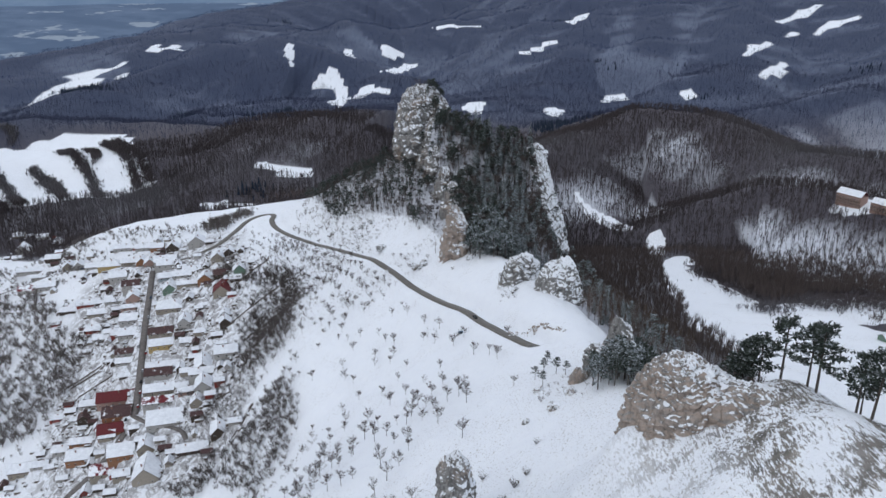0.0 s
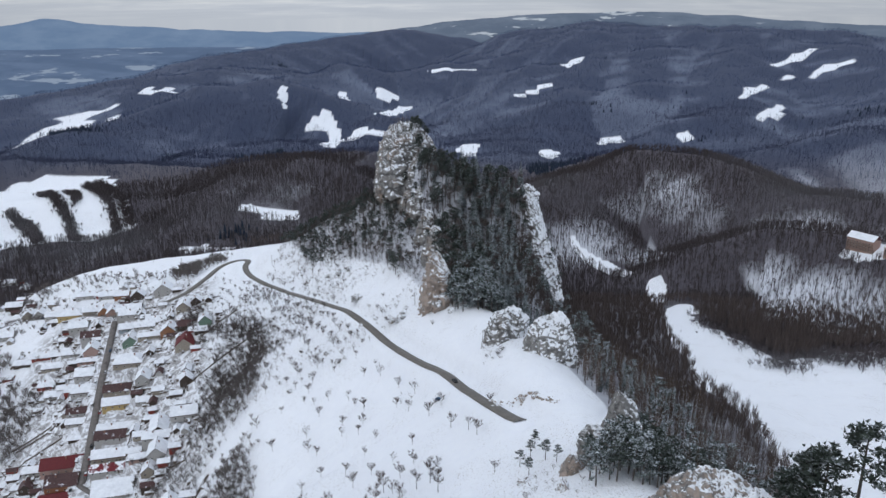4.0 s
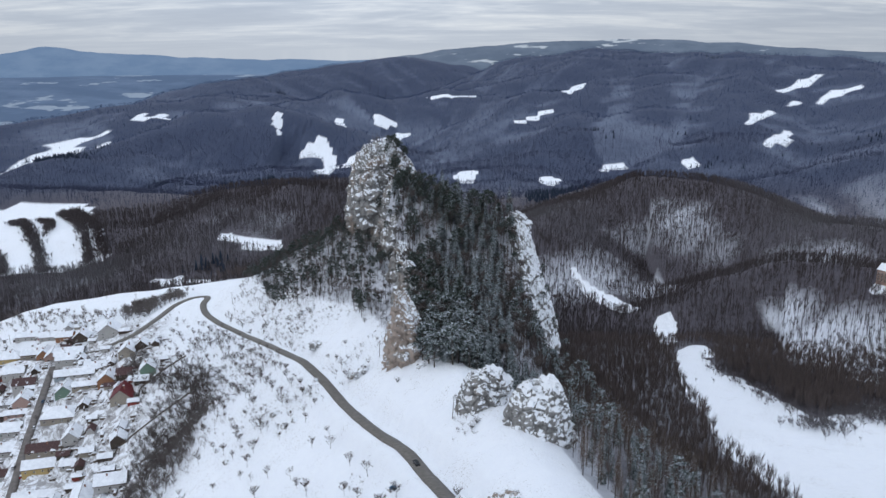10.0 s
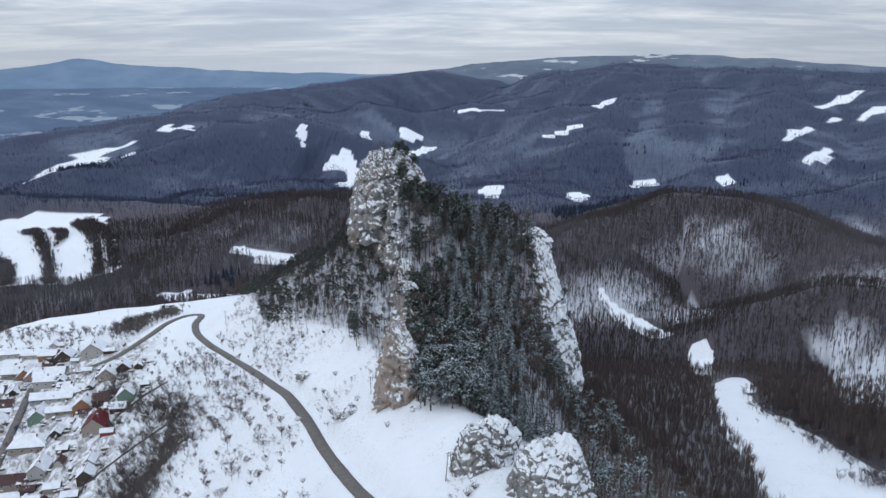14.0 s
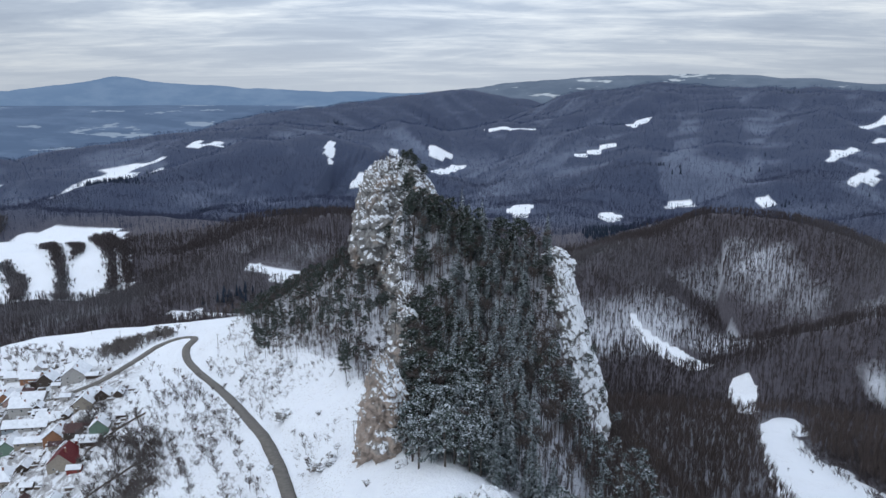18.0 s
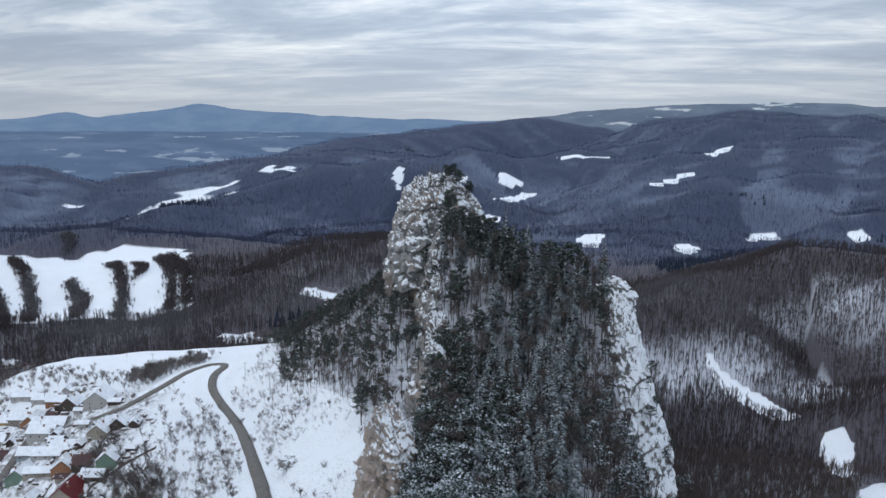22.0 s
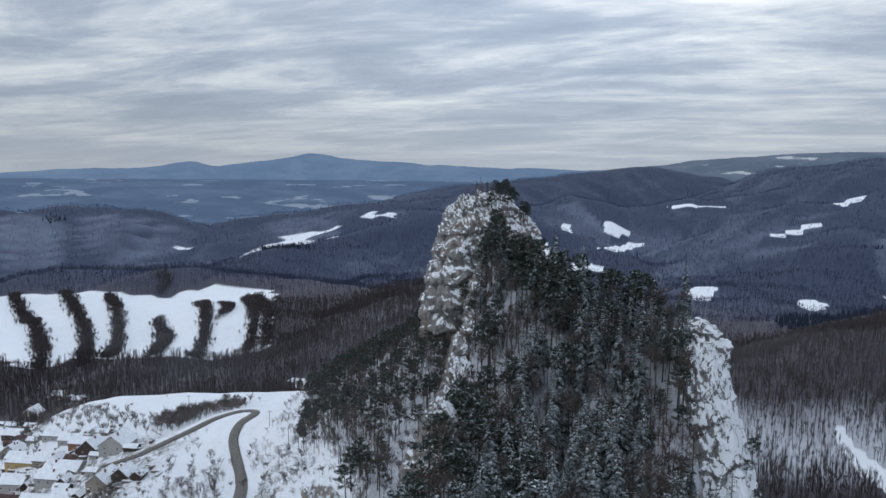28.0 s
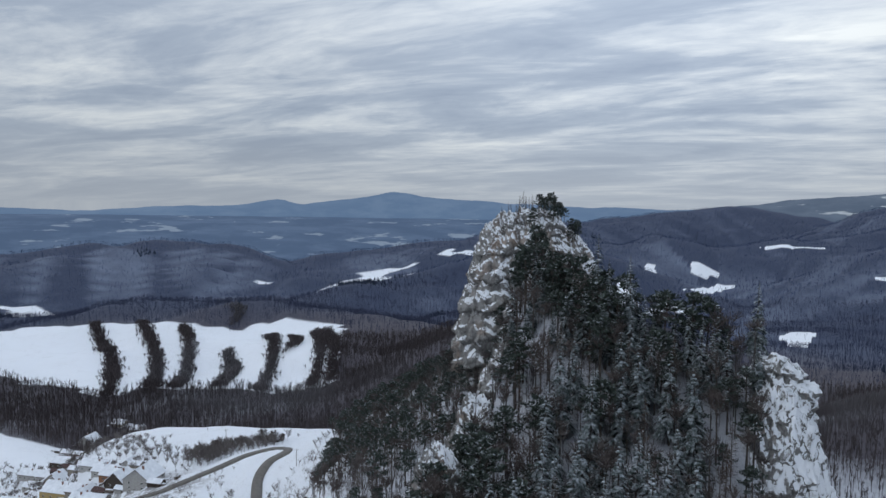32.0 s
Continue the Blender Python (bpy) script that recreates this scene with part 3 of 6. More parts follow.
STREET = [(-278, 654), (-271, 627), (-264, 597), (-256, 563), (-248, 532), (-240, 502), (-235, 478), (-238, 460), (-250, 440), (-270, 424)]
WEST_STREET = [(-279, 655), (-311, 676), (-349, 696), (-400, 724), (-446, 738), (-495, 744)]
LANE = [(-236, 476), (-217, 460), (-202, 452), (-186, 442), (-180, 432)]


def glide(pts, gap=4.0):
    """A smooth line through the points, with about one point every gap metres."""
    p = np.array([pts[0], *pts, pts[-1]], float)
    out = []
    for i in range(1, len(p) - 2):
        n = max(2, int(math.dist(p[i + 1][:2], p[i][:2]) / gap))
        for s in np.arange(n) / n:
            a, b, c, d = p[i - 1], p[i], p[i + 1], p[i + 2]
            out.append(.5 * (2 * b + (c - a) * s + (2 * a - 5 * b + 4 * c - d) * s * s + (3 * b - a - 3 * c + d) * s ** 3))
    return np.array(out + [p[-1]])


def bed(pts):
    """A road's line with smoothed heights: rows of x, y, z."""
    p = glide(pts)
    z = land(p[:, 0], p[:, 1])
    for _ in range(12):
        z[1:-1] = .25 * z[:-2] + .5 * z[1:-1] + .25 * z[2:]
    return np.column_stack([p, z])


BEDS = [(bed(HILL_ROAD), 2.6), (bed(STREET), 2.7), (bed(WEST_STREET), 2.6), (bed(LANE), 1.7)]


# level plots under the houses
PADS = [(float(i.split()[0]), float(i.split()[1]), max(float(i.split()[3]), float(i.split()[4])) * .56) for row in (EAST_ROW, BACK_ROW, LOWER_ROW, WEST_ROW, WEST_LOWER, NORTH_ROW, NORTH_WEST, HILLSIDE) for i in row.split("; ")]
# small outbuildings in the plots behind the houses
OUTBUILDINGS = []
rng_o = random.Random(5)
for px_, py_, pr_ in list(PADS) * 2:
    for _ in range(6):
        a = rng_o.uniform(0, 6.28)
        qx, qy, qr = px_ + math.cos(a) * (pr_ + 6.5), py_ + math.sin(a) * (pr_ + 6.5), rng_o.uniform(2.6, 4.4)
        if len(OUTBUILDINGS) < 110 and all(math.hypot(qx - p[0], qy - p[1]) > qr + p[2] * .82 + .4 for p in PADS) and all(np.hypot(line[:, 0] - qx, line[:, 1] - qy).min() > qr + half + 2 for line, half in BEDS):
            PADS.append((round(qx, 1), round(qy, 1), qr))
            OUTBUILDINGS.append((round(qx, 1), round(qy, 1), qr))
            break
PAD_Z = {p[:2]: float(land(np.array([p[0]]), np.array([p[1]]))[0]) for p in PADS}


def ground_z(x, y):
    x, y = np.asarray(x, float), np.asarray(y, float)
    z = land(x, y)
    near = (np.abs(x + 230) < 300) & (y > 270) & (y < 800)
    if not near.any():
        return z
    few = x.size < 4
    pads = np.array(PADS)
    close = (pads[:, 0] + pads[:, 2] + 6 > x.min()) & (pads[:, 0] - pads[:, 2] - 6 < x.max()) & (pads[:, 1] + pads[:, 2] + 6 > y.min()) & (pads[:, 1] - pads[:, 2] - 6 < y.max())
    for hx_, hy_, r in [PADS[i] for i in np.flatnonzero(close)]:
        d = np.hypot(x - hx_, y - hy_)
        if d.min() > r + 6:
            continue
        w = step01(r + 5, r, d)
        z = z * (1 - w) + PAD_Z[hx_, hy_] * w
    for line, half in BEDS:
        if few and np.hypot(line[:, 0] - x.flat[0], line[:, 1] - y.flat[0]).min() > half + 12:
            continue
        d, _, (rz,), _ = along(np.where(near, x, 1e5), y, [tuple(r) for r in line[:-1:2]] + [tuple(line[-1])])
        w = step01(half + 8.5, half + 3.8, d)
        z = np.where(near, z * (1 - w) + (rz - .22) * w, z)
    return z


def gz(x, y):
    return float(ground_z(np.array([x]), np.array([y]))[0])


# ---- what covers the land ----
SKI_FIELD = [(-1230, 1180), (-1019, 1285), (-813, 1372), (-756, 1466), (-640, 1445), (-600, 1400), (-493, 1219), (-534, 1127), (-646, 1074), (-707, 1018), (-900, 1020), (-1200, 1040)]
# open snowfields in the woods: x, y, half length, half width, turn in degrees
FIELDS_WEST = [(-509, 2524, 98, 16, 101), (-364, 2433, 65, 40, 137), (-310, 2242, 180, 25, 99), (-342, 2778, 100, 17, 101), (-227, 2333, 54, 42, 96), (-197, 2897, 55, 30, 59), (-156, 2747, 130, 27, 71),
               (-261, 1198, 41, 18, 172), (-1021, 2701, 46, 24, 115), (-970, 2760, 80, 24, 96), (-1172, 2433, 96, 54, 88), (-1171, 2222, 110, 40, 108), (-1054, 2476, 100, 15, 114), (-1188, 2160, 90, 17, 113),
               (-334, 1066, 26, 13, 0), (-290, 1066, 20, 11, 0), (-1991, 3834, 86, 43, 76), (-1453, 2252, 40, 32, 0), (-1743, 1645, 95, 55, 10)]
FIELDS_EAST = [(82, 1986, 110, 26, 86), (290, 1940, 80, 20, 84), (559, 3161, 110, 30, 70), (64, 3251, 96, 30, 173), (490, 2160, 70, 30, 55), (1296, 2872, 188, 20, 41), (1384, 2752, 164, 22, 25), (1010, 2460, 130, 16, 53),
               (340, 2745, 110, 15, 39), (672, 2057, 44, 26, 94), (1001, 2261, 120, 18, 52), (252, 735, 26, 14, 60),
               (250, 815, 40, 10, 75), (226, 1000, 90, 11, 112), (350, 640, 22, 10, 0), (330, 520, 62, 36, 20), (452, 762, 30, 14, 140)]


def inside(x, y, poly):
    hit = np.zeros(x.shape, bool)
    for (ax, ay), (bx, by) in zip(poly, poly[1:] + poly[:1]):
        hit ^= ((ay > y) != (by > y)) & (x < (bx - ax) * (y - ay) / (by - ay + 1e-9) + ax)
    return hit


def fields(x, y):
    """1 in the open snowfields, 0 elsewhere."""
    wob = waves(x, y, 55, 4, 3) + .4 * waves(x, y, 17, 14, 2)
    out = np.zeros(x.shape)
    for fx, fy, a, b, turn in FIELDS_WEST + FIELDS_EAST:
        c, s = math.cos(radians(turn)), math.sin(radians(turn))
        u, v = (x - fx) * c + (y - fy) * s, (y - fy) * c - (x - fx) * s
        r = np.sqrt((u / a) ** 2 + (v / b) ** 2) + wob * .5
        out = np.maximum(out, step01(1.12, .95, r))
    ox, oy = x + waves(x, y, 40, 8, 2) * 8, y + waves(x, y, 40, 9, 2) * 8
    edge = np.interp(y, [150, 300, 404, 480, 545, 590, 700, 745], [120, 160, 180, 177, 190, 192, 218, 236]) + wob * 3
    side = np.interp(y, [150, 300, 400, 470, 520, 600, 700, 745], [430, 420, 370, 310, 275, 262, 256, 248]) + wob * 9
    meadow = step01(0, 5, x - edge) * step01(0, 8, side - x) * step01(752, 742, y) * step01(120, 160, y)
    return np.maximum(np.maximum(out, meadow), inside(ox, oy, SKI_FIELD).astype(float))


def spur_x(y):
    return np.interp(y, [r[1] for r in SPUR[:11]], [r[0] for r in SPUR[:11]])


def flank_y(x):
    """Lower edge of the wood on the west flank."""
    return np.interp(x, [-140, -120, -90, -48, -20, -3, 8], [690, 668, 604, 560, 528, 484, 458])


def wood(x, y):
    """1 in the woods, 0 on open land."""
    w = step01(770, 800, y + waves(x, y, 60, 6, 2) * 14 + .10 * (x + 200))
    w = np.maximum(w, step01(14, 24, x - spur_x(y) - waves(x, y, 40, 12, 2) * 5) * step01(205, 225, y))
    flank = step01(-140, -122, x + waves(x, y, 30, 13, 2) * 6) * step01(-6, 8, y - flank_y(x)) * (y < 760)
    flank = flank * step01(24, 40, along(x, y, [tuple(r) for r in BEDS[0][0][::2]])[0])
    w = np.maximum(w, flank * .56)
    hilltop = (x > np.interp(fold(y), [430, 470, 530, 590], [20, 12, 0, -16])) & (x < np.interp(fold(y), [430, 500, 550, 600], [60, 70, 74, 70])) & (y > 448) & (y < 664)
    w = np.where(hilltop, .62, w)
    west_wood = step01(-318, -338, x + .55 * (y - 520) + waves(x, y, 40, 14, 2) * 10) * (y < 650) * (x + .9 * (y - 660) < -318)
    w = np.maximum(w, west_wood * .30)
    return w * (1 - fields(x, y))


def spread(lo, a, b, hi, gap, grow):
    """Grid lines: even from a to b, and wider and wider outside."""
    mid = list(np.arange(a, b + gap, gap))
    for sign, start, end in ((-1, mid[0], lo), (1, mid[-1], hi)):
        v, g, more = start, gap, []
        while (end - v) * sign > 0:
            g = min(g * grow, 42)
            v += g * sign
            more.append(v)
        mid = more[::-1] + mid if sign < 0 else mid + more
    return np.array(mid)


def build_ground():
    gx, gy = spread(-4700, -420, 330, 4700, 3.0, 1.045), spread(-700, 110, 780, 4990, 3.0, 1.035)
    X, Y = np.meshgrid(gx, gy)
    Z = ground_z(X.ravel(), Y.ravel())
    verts = np.column_stack([X.ravel(), Y.ravel(), Z])
    nx, ny = len(gx), len(gy)
    i = (np.arange(ny - 1)[:, None] * nx + np.arange(nx - 1)).ravel()
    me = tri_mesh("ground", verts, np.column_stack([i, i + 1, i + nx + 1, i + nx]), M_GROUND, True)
    x, y = X.ravel(), Y.ravel()
    rock = np.maximum(step01(30, 8, np.hypot(x - 60, y - 138)) * .7, ((x > 66) & (x < 112) & (y > 530) & (y < 650)) * 1.0)
    rock = np.maximum(rock, step01(46, 62, x) * ((x < 110) & (y > 30) & (y < 150)) * step01(.1, .6, waves(x, y, 25, 19, 3) * .5 + .5))
    yard = step01(95, 70, np.abs(x + 250 + .25 * (y - 560))) * step01(690, 660, y) * step01(380, 410, y)
    # the last value paints distance haze, growing from 1350 to 1700 m
    for key, vals in (("wood", wood(x, y)), ("rock", rock), ("yard", yard), ("tuft", step01(-115, -80, x) * step01(20, -10, x) * step01(400, 460, y) * step01(690, 640, y) + step01(-30, 10, x) * step01(300, 200, y) * step01(90, 70, x)), ("pale", paleness(x, y)), ("haze_tint", step01(1350, 1700, np.hypot(x - 40, y - 200)))):
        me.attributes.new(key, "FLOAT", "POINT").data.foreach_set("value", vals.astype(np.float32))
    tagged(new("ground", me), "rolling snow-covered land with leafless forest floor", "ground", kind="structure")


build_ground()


def ribbon(name, line, half, material, label, lift=.12):
    d = np.gradient(line[:, :2], axis=0)
    d /= np.hypot(d[:, 0], d[:, 1])[:, None]
    side = np.column_stack([d[:, 1], -d[:, 0]])
    rows = []
    wob = np.array([noise.noise((p[0] * .12, p[1] * .12, 3.0)) for p in line]) * .35
    for off, dz in ((-half - wob, -.9), (-half - wob, lift), (0 * wob, lift + .05), (half + wob, lift), (half + wob, -.9)):
        rows.append(np.column_stack([line[:, :2] + side * off[:, None], line[:, 2] + dz]))
    n = len(line)
    i = np.concatenate([np.arange(n - 1) + k * n for k in range(4)])
    me = tri_mesh(name, np.concatenate(rows), np.column_stack([i, i + 1, i + n + 1, i + n]), material, True)
    tagged(new(name, me), label, "road", kind="structure")


ribbon("road", *BEDS[0], M_ROAD, "narrow grey-brown asphalt hill road cleared of snow")
ribbon("road_street", *BEDS[1], M_STREET, "slushy village street between snowy houses", .16)
ribbon("road_west_street", *BEDS[2], M_STREET, "slushy village street at the foot of the hill", .10)
ribbon("road_lane", *BEDS[3], M_STREET, "narrow curved village lane partly cleared of snow", .2)


# ---- the far mountains and plain: glowing backdrops with blue haze in their colour ----
def range_backdrop(name, crest, label, base, seed, material):
    p = glide(crest, 25)
    u = np.arange(len(p))
    z = p[:, 2] + np.array([noise.fractal((i * .11 + seed, seed, 0), .9, 2.1, 5) for i in u]) * 9
    out = p[:, :2] / np.hypot(p[:, 0], p[:, 1])[:, None]
    rows = [np.column_stack([p[:, :2] - out * back, base + (z - base) * f]) for back, f in ((420, 0), (260, .35), (120, .75), (0, 1), (-60, .8))]
    rows = [r + np.column_stack([0 * u, 0 * u, [noise.noise((i * .35, k * 2.1, seed)) * 8 * (k not in (0, 3)) for i in u]]) for k, r in enumerate(rows)]
    n = len(p)
    i = np.concatenate([np.arange(n - 1) + k * n for k in range(4)])
    me = tri_mesh(name, np.concatenate(rows), np.column_stack([i, i + 1, i + n + 1, i + n]), material, True)
    tagged(new(name, me), label, "mountains", kind="structure")


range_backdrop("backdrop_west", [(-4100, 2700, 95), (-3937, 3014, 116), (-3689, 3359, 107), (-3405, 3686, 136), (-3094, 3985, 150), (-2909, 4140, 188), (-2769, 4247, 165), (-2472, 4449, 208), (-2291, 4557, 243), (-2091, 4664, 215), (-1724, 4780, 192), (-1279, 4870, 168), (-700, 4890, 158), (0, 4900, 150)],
               "distant mountain range in painted blue haze under the clouds", -20, 1.0, M_FAR)
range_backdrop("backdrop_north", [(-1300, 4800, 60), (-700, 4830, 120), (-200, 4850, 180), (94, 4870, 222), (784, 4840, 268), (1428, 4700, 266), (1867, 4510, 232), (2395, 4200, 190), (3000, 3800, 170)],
               "distant hills in painted haze with pale snowfields", 40, 5.0, M_FAR_HILLS)


def build_plain():
    rr, aa = np.linspace(2950, 4880, 50), np.radians(np.linspace(80, 152, 120))
    A, R = np.meshgrid(aa, rr)
    x, y = 40 + R.ravel() * np.cos(A.ravel()), 200 + R.ravel() * np.sin(A.ravel())
    far = step01(2950, 4880, R.ravel())
    z = -90 + 175 * far + waves(x, y, 500, 21, 3) * 14 * (1 - far)
    z = z - 40 * step01(-1100, -300, x)
    i = (np.arange(49)[:, None] * 120 + np.arange(119)).ravel()
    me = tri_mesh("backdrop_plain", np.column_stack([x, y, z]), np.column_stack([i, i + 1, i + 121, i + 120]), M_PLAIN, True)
    tagged(new("backdrop_plain", me), "wide plain in painted blue haze towards the horizon", "plain", kind="structure")


build_plain()


from mathutils.bvhtree import BVHTree

# ---- limestone crags ----
CRAGS = []


def crag(x, y, z, rx, ry, h, turn=0.0, lean=(0, 0), seed=1.0, cols=64, rows=40, sharp=1.7, rough=1.0, taper=.0, label="", name="rock", material=None, jag=.12, parent=None):
    """A weathered limestone crag: steep sides with ledges and cracks, a jagged top."""
    verts = []
    size = max(3.0, min(rx, ry))
    c, s = math.cos(radians(turn)), math.sin(radians(turn))
    for j in range(rows + 1):
        u = j / rows * math.pi / 2
        v = math.sin(u) ** .85
        prof = max(math.cos(u), 0.0) ** (1.35 / sharp)
        for i in range(cols):
            a = 2 * math.pi * i / cols
            ca, sa = math.cos(a), math.sin(a)
            q = Vector((ca * rx * prof, sa * ry * prof, v * h)) / size + Vector((seed * 7.1, seed * 3.3, seed))
            big = noise.fractal(q * .9, 1.0, 2.0, 3)
            crack = 1 - abs(noise.noise(Vector((q.x * 2.4, q.y * 2.4, q.z * .8)))) * 2
            fine = noise.fractal(q * 9.0, .8, 2.0, 3)
            block = 0.0
            for f, tall, amount in ((1.9, .5, .15), (4.6, .6, .075)):
                near, cells = noise.voronoi(Vector((q.x * f + .3 * big, q.y * f, q.z * f * tall)))
                block += amount * (noise.noise(cells[0] * 3.7) - 1.3 * max(0.0, .16 - (near[1] - near[0])) / .16 * .5)
            step = (q.z * 2.3 + .5 * big + .25 * noise.noise(q * 1.7)) % 1.0
            small = (q.z * 6.1 + .8 * noise.noise(q * 2.3)) % 1.0
            r = prof * (1 - taper * v) * (1 + rough * (.26 * big + .14 * crack + 1.35 * block + .16 * (.5 - step) + .05 * (.5 - small)) + .028 * fine) + .02
            px, py = rx * r * ca, ry * r * sa
            top = h * v * (1 + jag * noise.noise(Vector((px / rx * 1.5 + seed, py / ry * 1.5, 2.0)))) + .04 * h * v * noise.fractal(Vector((px / rx * 5, py / ry * 5, seed)), .7, 2.0, 5) + .018 * h * fine * v
            verts.append((px * c - py * s + lean[0] * v, px * s + py * c + lean[1] * v, top))
    faces = []
    for j in range(rows):
        for i in range(cols):
            k = (i + 1) % cols
            faces.append((j * cols + i, j * cols + k, (j + 1) * cols + k, (j + 1) * cols + i))
    faces.append(tuple(range(rows * cols, (rows + 1) * cols)))
    CRAGS.append((x, y, max(rx, ry) * 1.4, BVHTree.FromPolygons([(v[0] + x, v[1] + y, v[2] + z) for v in verts], faces)))
    ob = new(name, mesh_from(name, verts, faces, material or M_ROCK, cols > 40))
    ob.location = (x, y, z)
    if parent:
        ob.parent = parent
        return tagged(ob, label)
    return tagged(ob, label, "rock")


def footing(x, y):
    """Height and steepness of whatever lies on top here: ground or crag."""
    z, up = gz(x, y), 1.0
    for cx, cy, r, tree in CRAGS:
        if abs(cx - x) < r and abs(cy - y) < r:
            at, n, _, _ = tree.ray_cast((x, y, 400), (0, 0, -1))
            if at and at.z > z:
                z, up = at.z, abs(n.z)
    return z, up


SPIRE = "steep limestone spire with snow on its ledges"
tower = tagged(new("rock_tower"), "tall grey limestone tower dusted with snow above the trees", "rock")
crag(-22, 649, 70, 23, 28, 80, -18, (-1, 4), 1.0, 200, 160, 2.7, .6, .28, "", "wall", None, .05, tower)
crag(-15, 653, 118, 15, 11, 33, -8, (0, 0), 41.0, 110, 70, 3.2, .6, .18, "", "summit_block", None, .10, tower)
crag(-2, 664, 92, 13, 13, 52, 0, (-3, 0), 42.0, 90, 70, 2.0, .7, .3, "", "shoulder_block", None, .08, tower)
crag(-9, 622, 72, 16, 14, 56, 0, (2, 4), 2.0, 120, 90, 2.0, .8, .35, SPIRE)
crag(-6, 594, 68, 13, 14, 44, 0, (1, 4), 3.0, 110, 70, 1.8, .9, .35, SPIRE)
crag(0, 556, 64, 10.5, 13, 38, 0, (1, 3), 4.0, 100, 64, 1.7, .9, .35, SPIRE)
crag(5, 524, 62, 9, 12, 38, 0, (1, 0), 5.0, 96, 64, 1.7, .9, .35, SPIRE)
crag(8, 453, 60, 10, 10, 42, 0, (-1, 2), 6.0, 100, 80, 2.0, 1.0, .2, "warm grey limestone buttress at the foot of the wooded hill", "rock", M_ROCK_WARM)
crag(72, 570, 92, 10, 9, 27, 0, (0, 0), 7.0, 90, 60, 2.0, .9, .2, "limestone knob on the shoulder of the wooded hill", "rock", M_ROCK_WHITE)
crag(79, 556, 32, 21, 24, 80, -12, (-8, 7), 8.0, 190, 140, 1.3, .42, .42, "steep snow-streaked limestone face", "rock", M_ROCK_WHITE)
crag(44, 385, 66, 13, 10, 31, 15, (0, 0), 10.0, 100, 70, 1.9, .7, .1, "broad limestone outcrop capped with snow beside the road", "rock", M_ROCK_WHITE)
crag(61, 361, 64, 15, 12, 38, -10, (0, 1), 11.0, 110, 80, 1.7, .5, .1, "rounded limestone dome plastered with snow", "rock", M_ROCK_WHITE)
crag(66, 249, 88, 7.5, 6.5, 34, 0, (0, 0), 12.0, 90, 64, 2.2, .8, .25, "pointed limestone pillar among pines")
crag(57, 245, 86, 7, 6, 29, 0, (0, 0), 13.0, 84, 60, 2.3, .8, .2, "limestone pillar beside the pines")
crag(50, 241, 82, 5, 4.5, 25, 0, (0, 0), 14.0, 72, 50, 2.6, .8, .2, "small limestone pillar on a snowy slope", "rock", M_ROCK_WARM)
crag(41, 240, 82, 5, 4, 13, 0, (0, 0), 15.0, 48, 32, 2.4, 1.0, .2, "low limestone outcrop on a snowy slope")
crag(34, 232, 83, 4, 3, 7, 0, (0, 0), 16.0, 48, 28, 2.0, 1.1, .1, "small boulder dusted with snow")
crag(58, 147, 133, 16, 9.5, 28, -14, (-2, 3), 17.0, 190, 130, 1.9, .38, .1, "great weathered brown limestone bluff with a snowy top", "rock", M_ROCK_WARM, .07)
crag(70, 138, 138, 16, 8, 22, -36, (-1, 2), 18.0, 140, 90, 1.6, .4, .1, "snowy limestone shoulder beside the bluff", "rock", M_ROCK_WARM, .07)
crag(3, 178, 96, 6, 6, 19, 0, (0, 0), 19.0, 80, 54, 2.2, .8, .2, "grey limestone knob on the snowy slope")

BOULDERS = [(-46, 511, 4.2), (-14, 458, 4.0), (-20, 461, 3.0), (-52, 447, 2.2), (-60, 461, 2.4), (-66, 572, 3.2), (-58, 566, 3.0), (-75, 578, 2.6), (-95, 600, 2.4), (20, 441, 3.0), (16, 436, 2.2), (39, 226, 2.6),
            (29, 224, 1.6), (-40, 470, 1.8), (-80, 440, 2.0), (-88, 452, 1.8), (36, 246, 2.0), (46, 232, 2.2), (-47, 447, 2.0), (33, 318, 1.6)]
for k, (bx, by, r) in enumerate(BOULDERS):
    crag(bx, by, gz(bx, by) - r * .35, r, r * .75, r * 1.05, k * 47, (0, 0), 30 + k * 1.7, 26, 16, 2.0, 1.7, .1, "snow-capped grey boulder on the slope" if r > 2.5 else "small dark boulder half buried in snow", "boulder", None, .5)
# rubble of the cut bank above the road end
for k in range(46):
    s = k / 45
    bx, by = 31 + 24 * s + random.uniform(-2, 2), 326 - 26 * s + random.uniform(-2, 3)
    r = random.uniform(.5, 1.5)
    crag(bx, by, gz(bx, by) - r * .3, r, r * .7, r, k * 61, (0, 0), 90 + k, 12, 7, 2.2, 1.1, .1, "brown stone fallen from the road bank", "stone", M_ROCK_WARM)


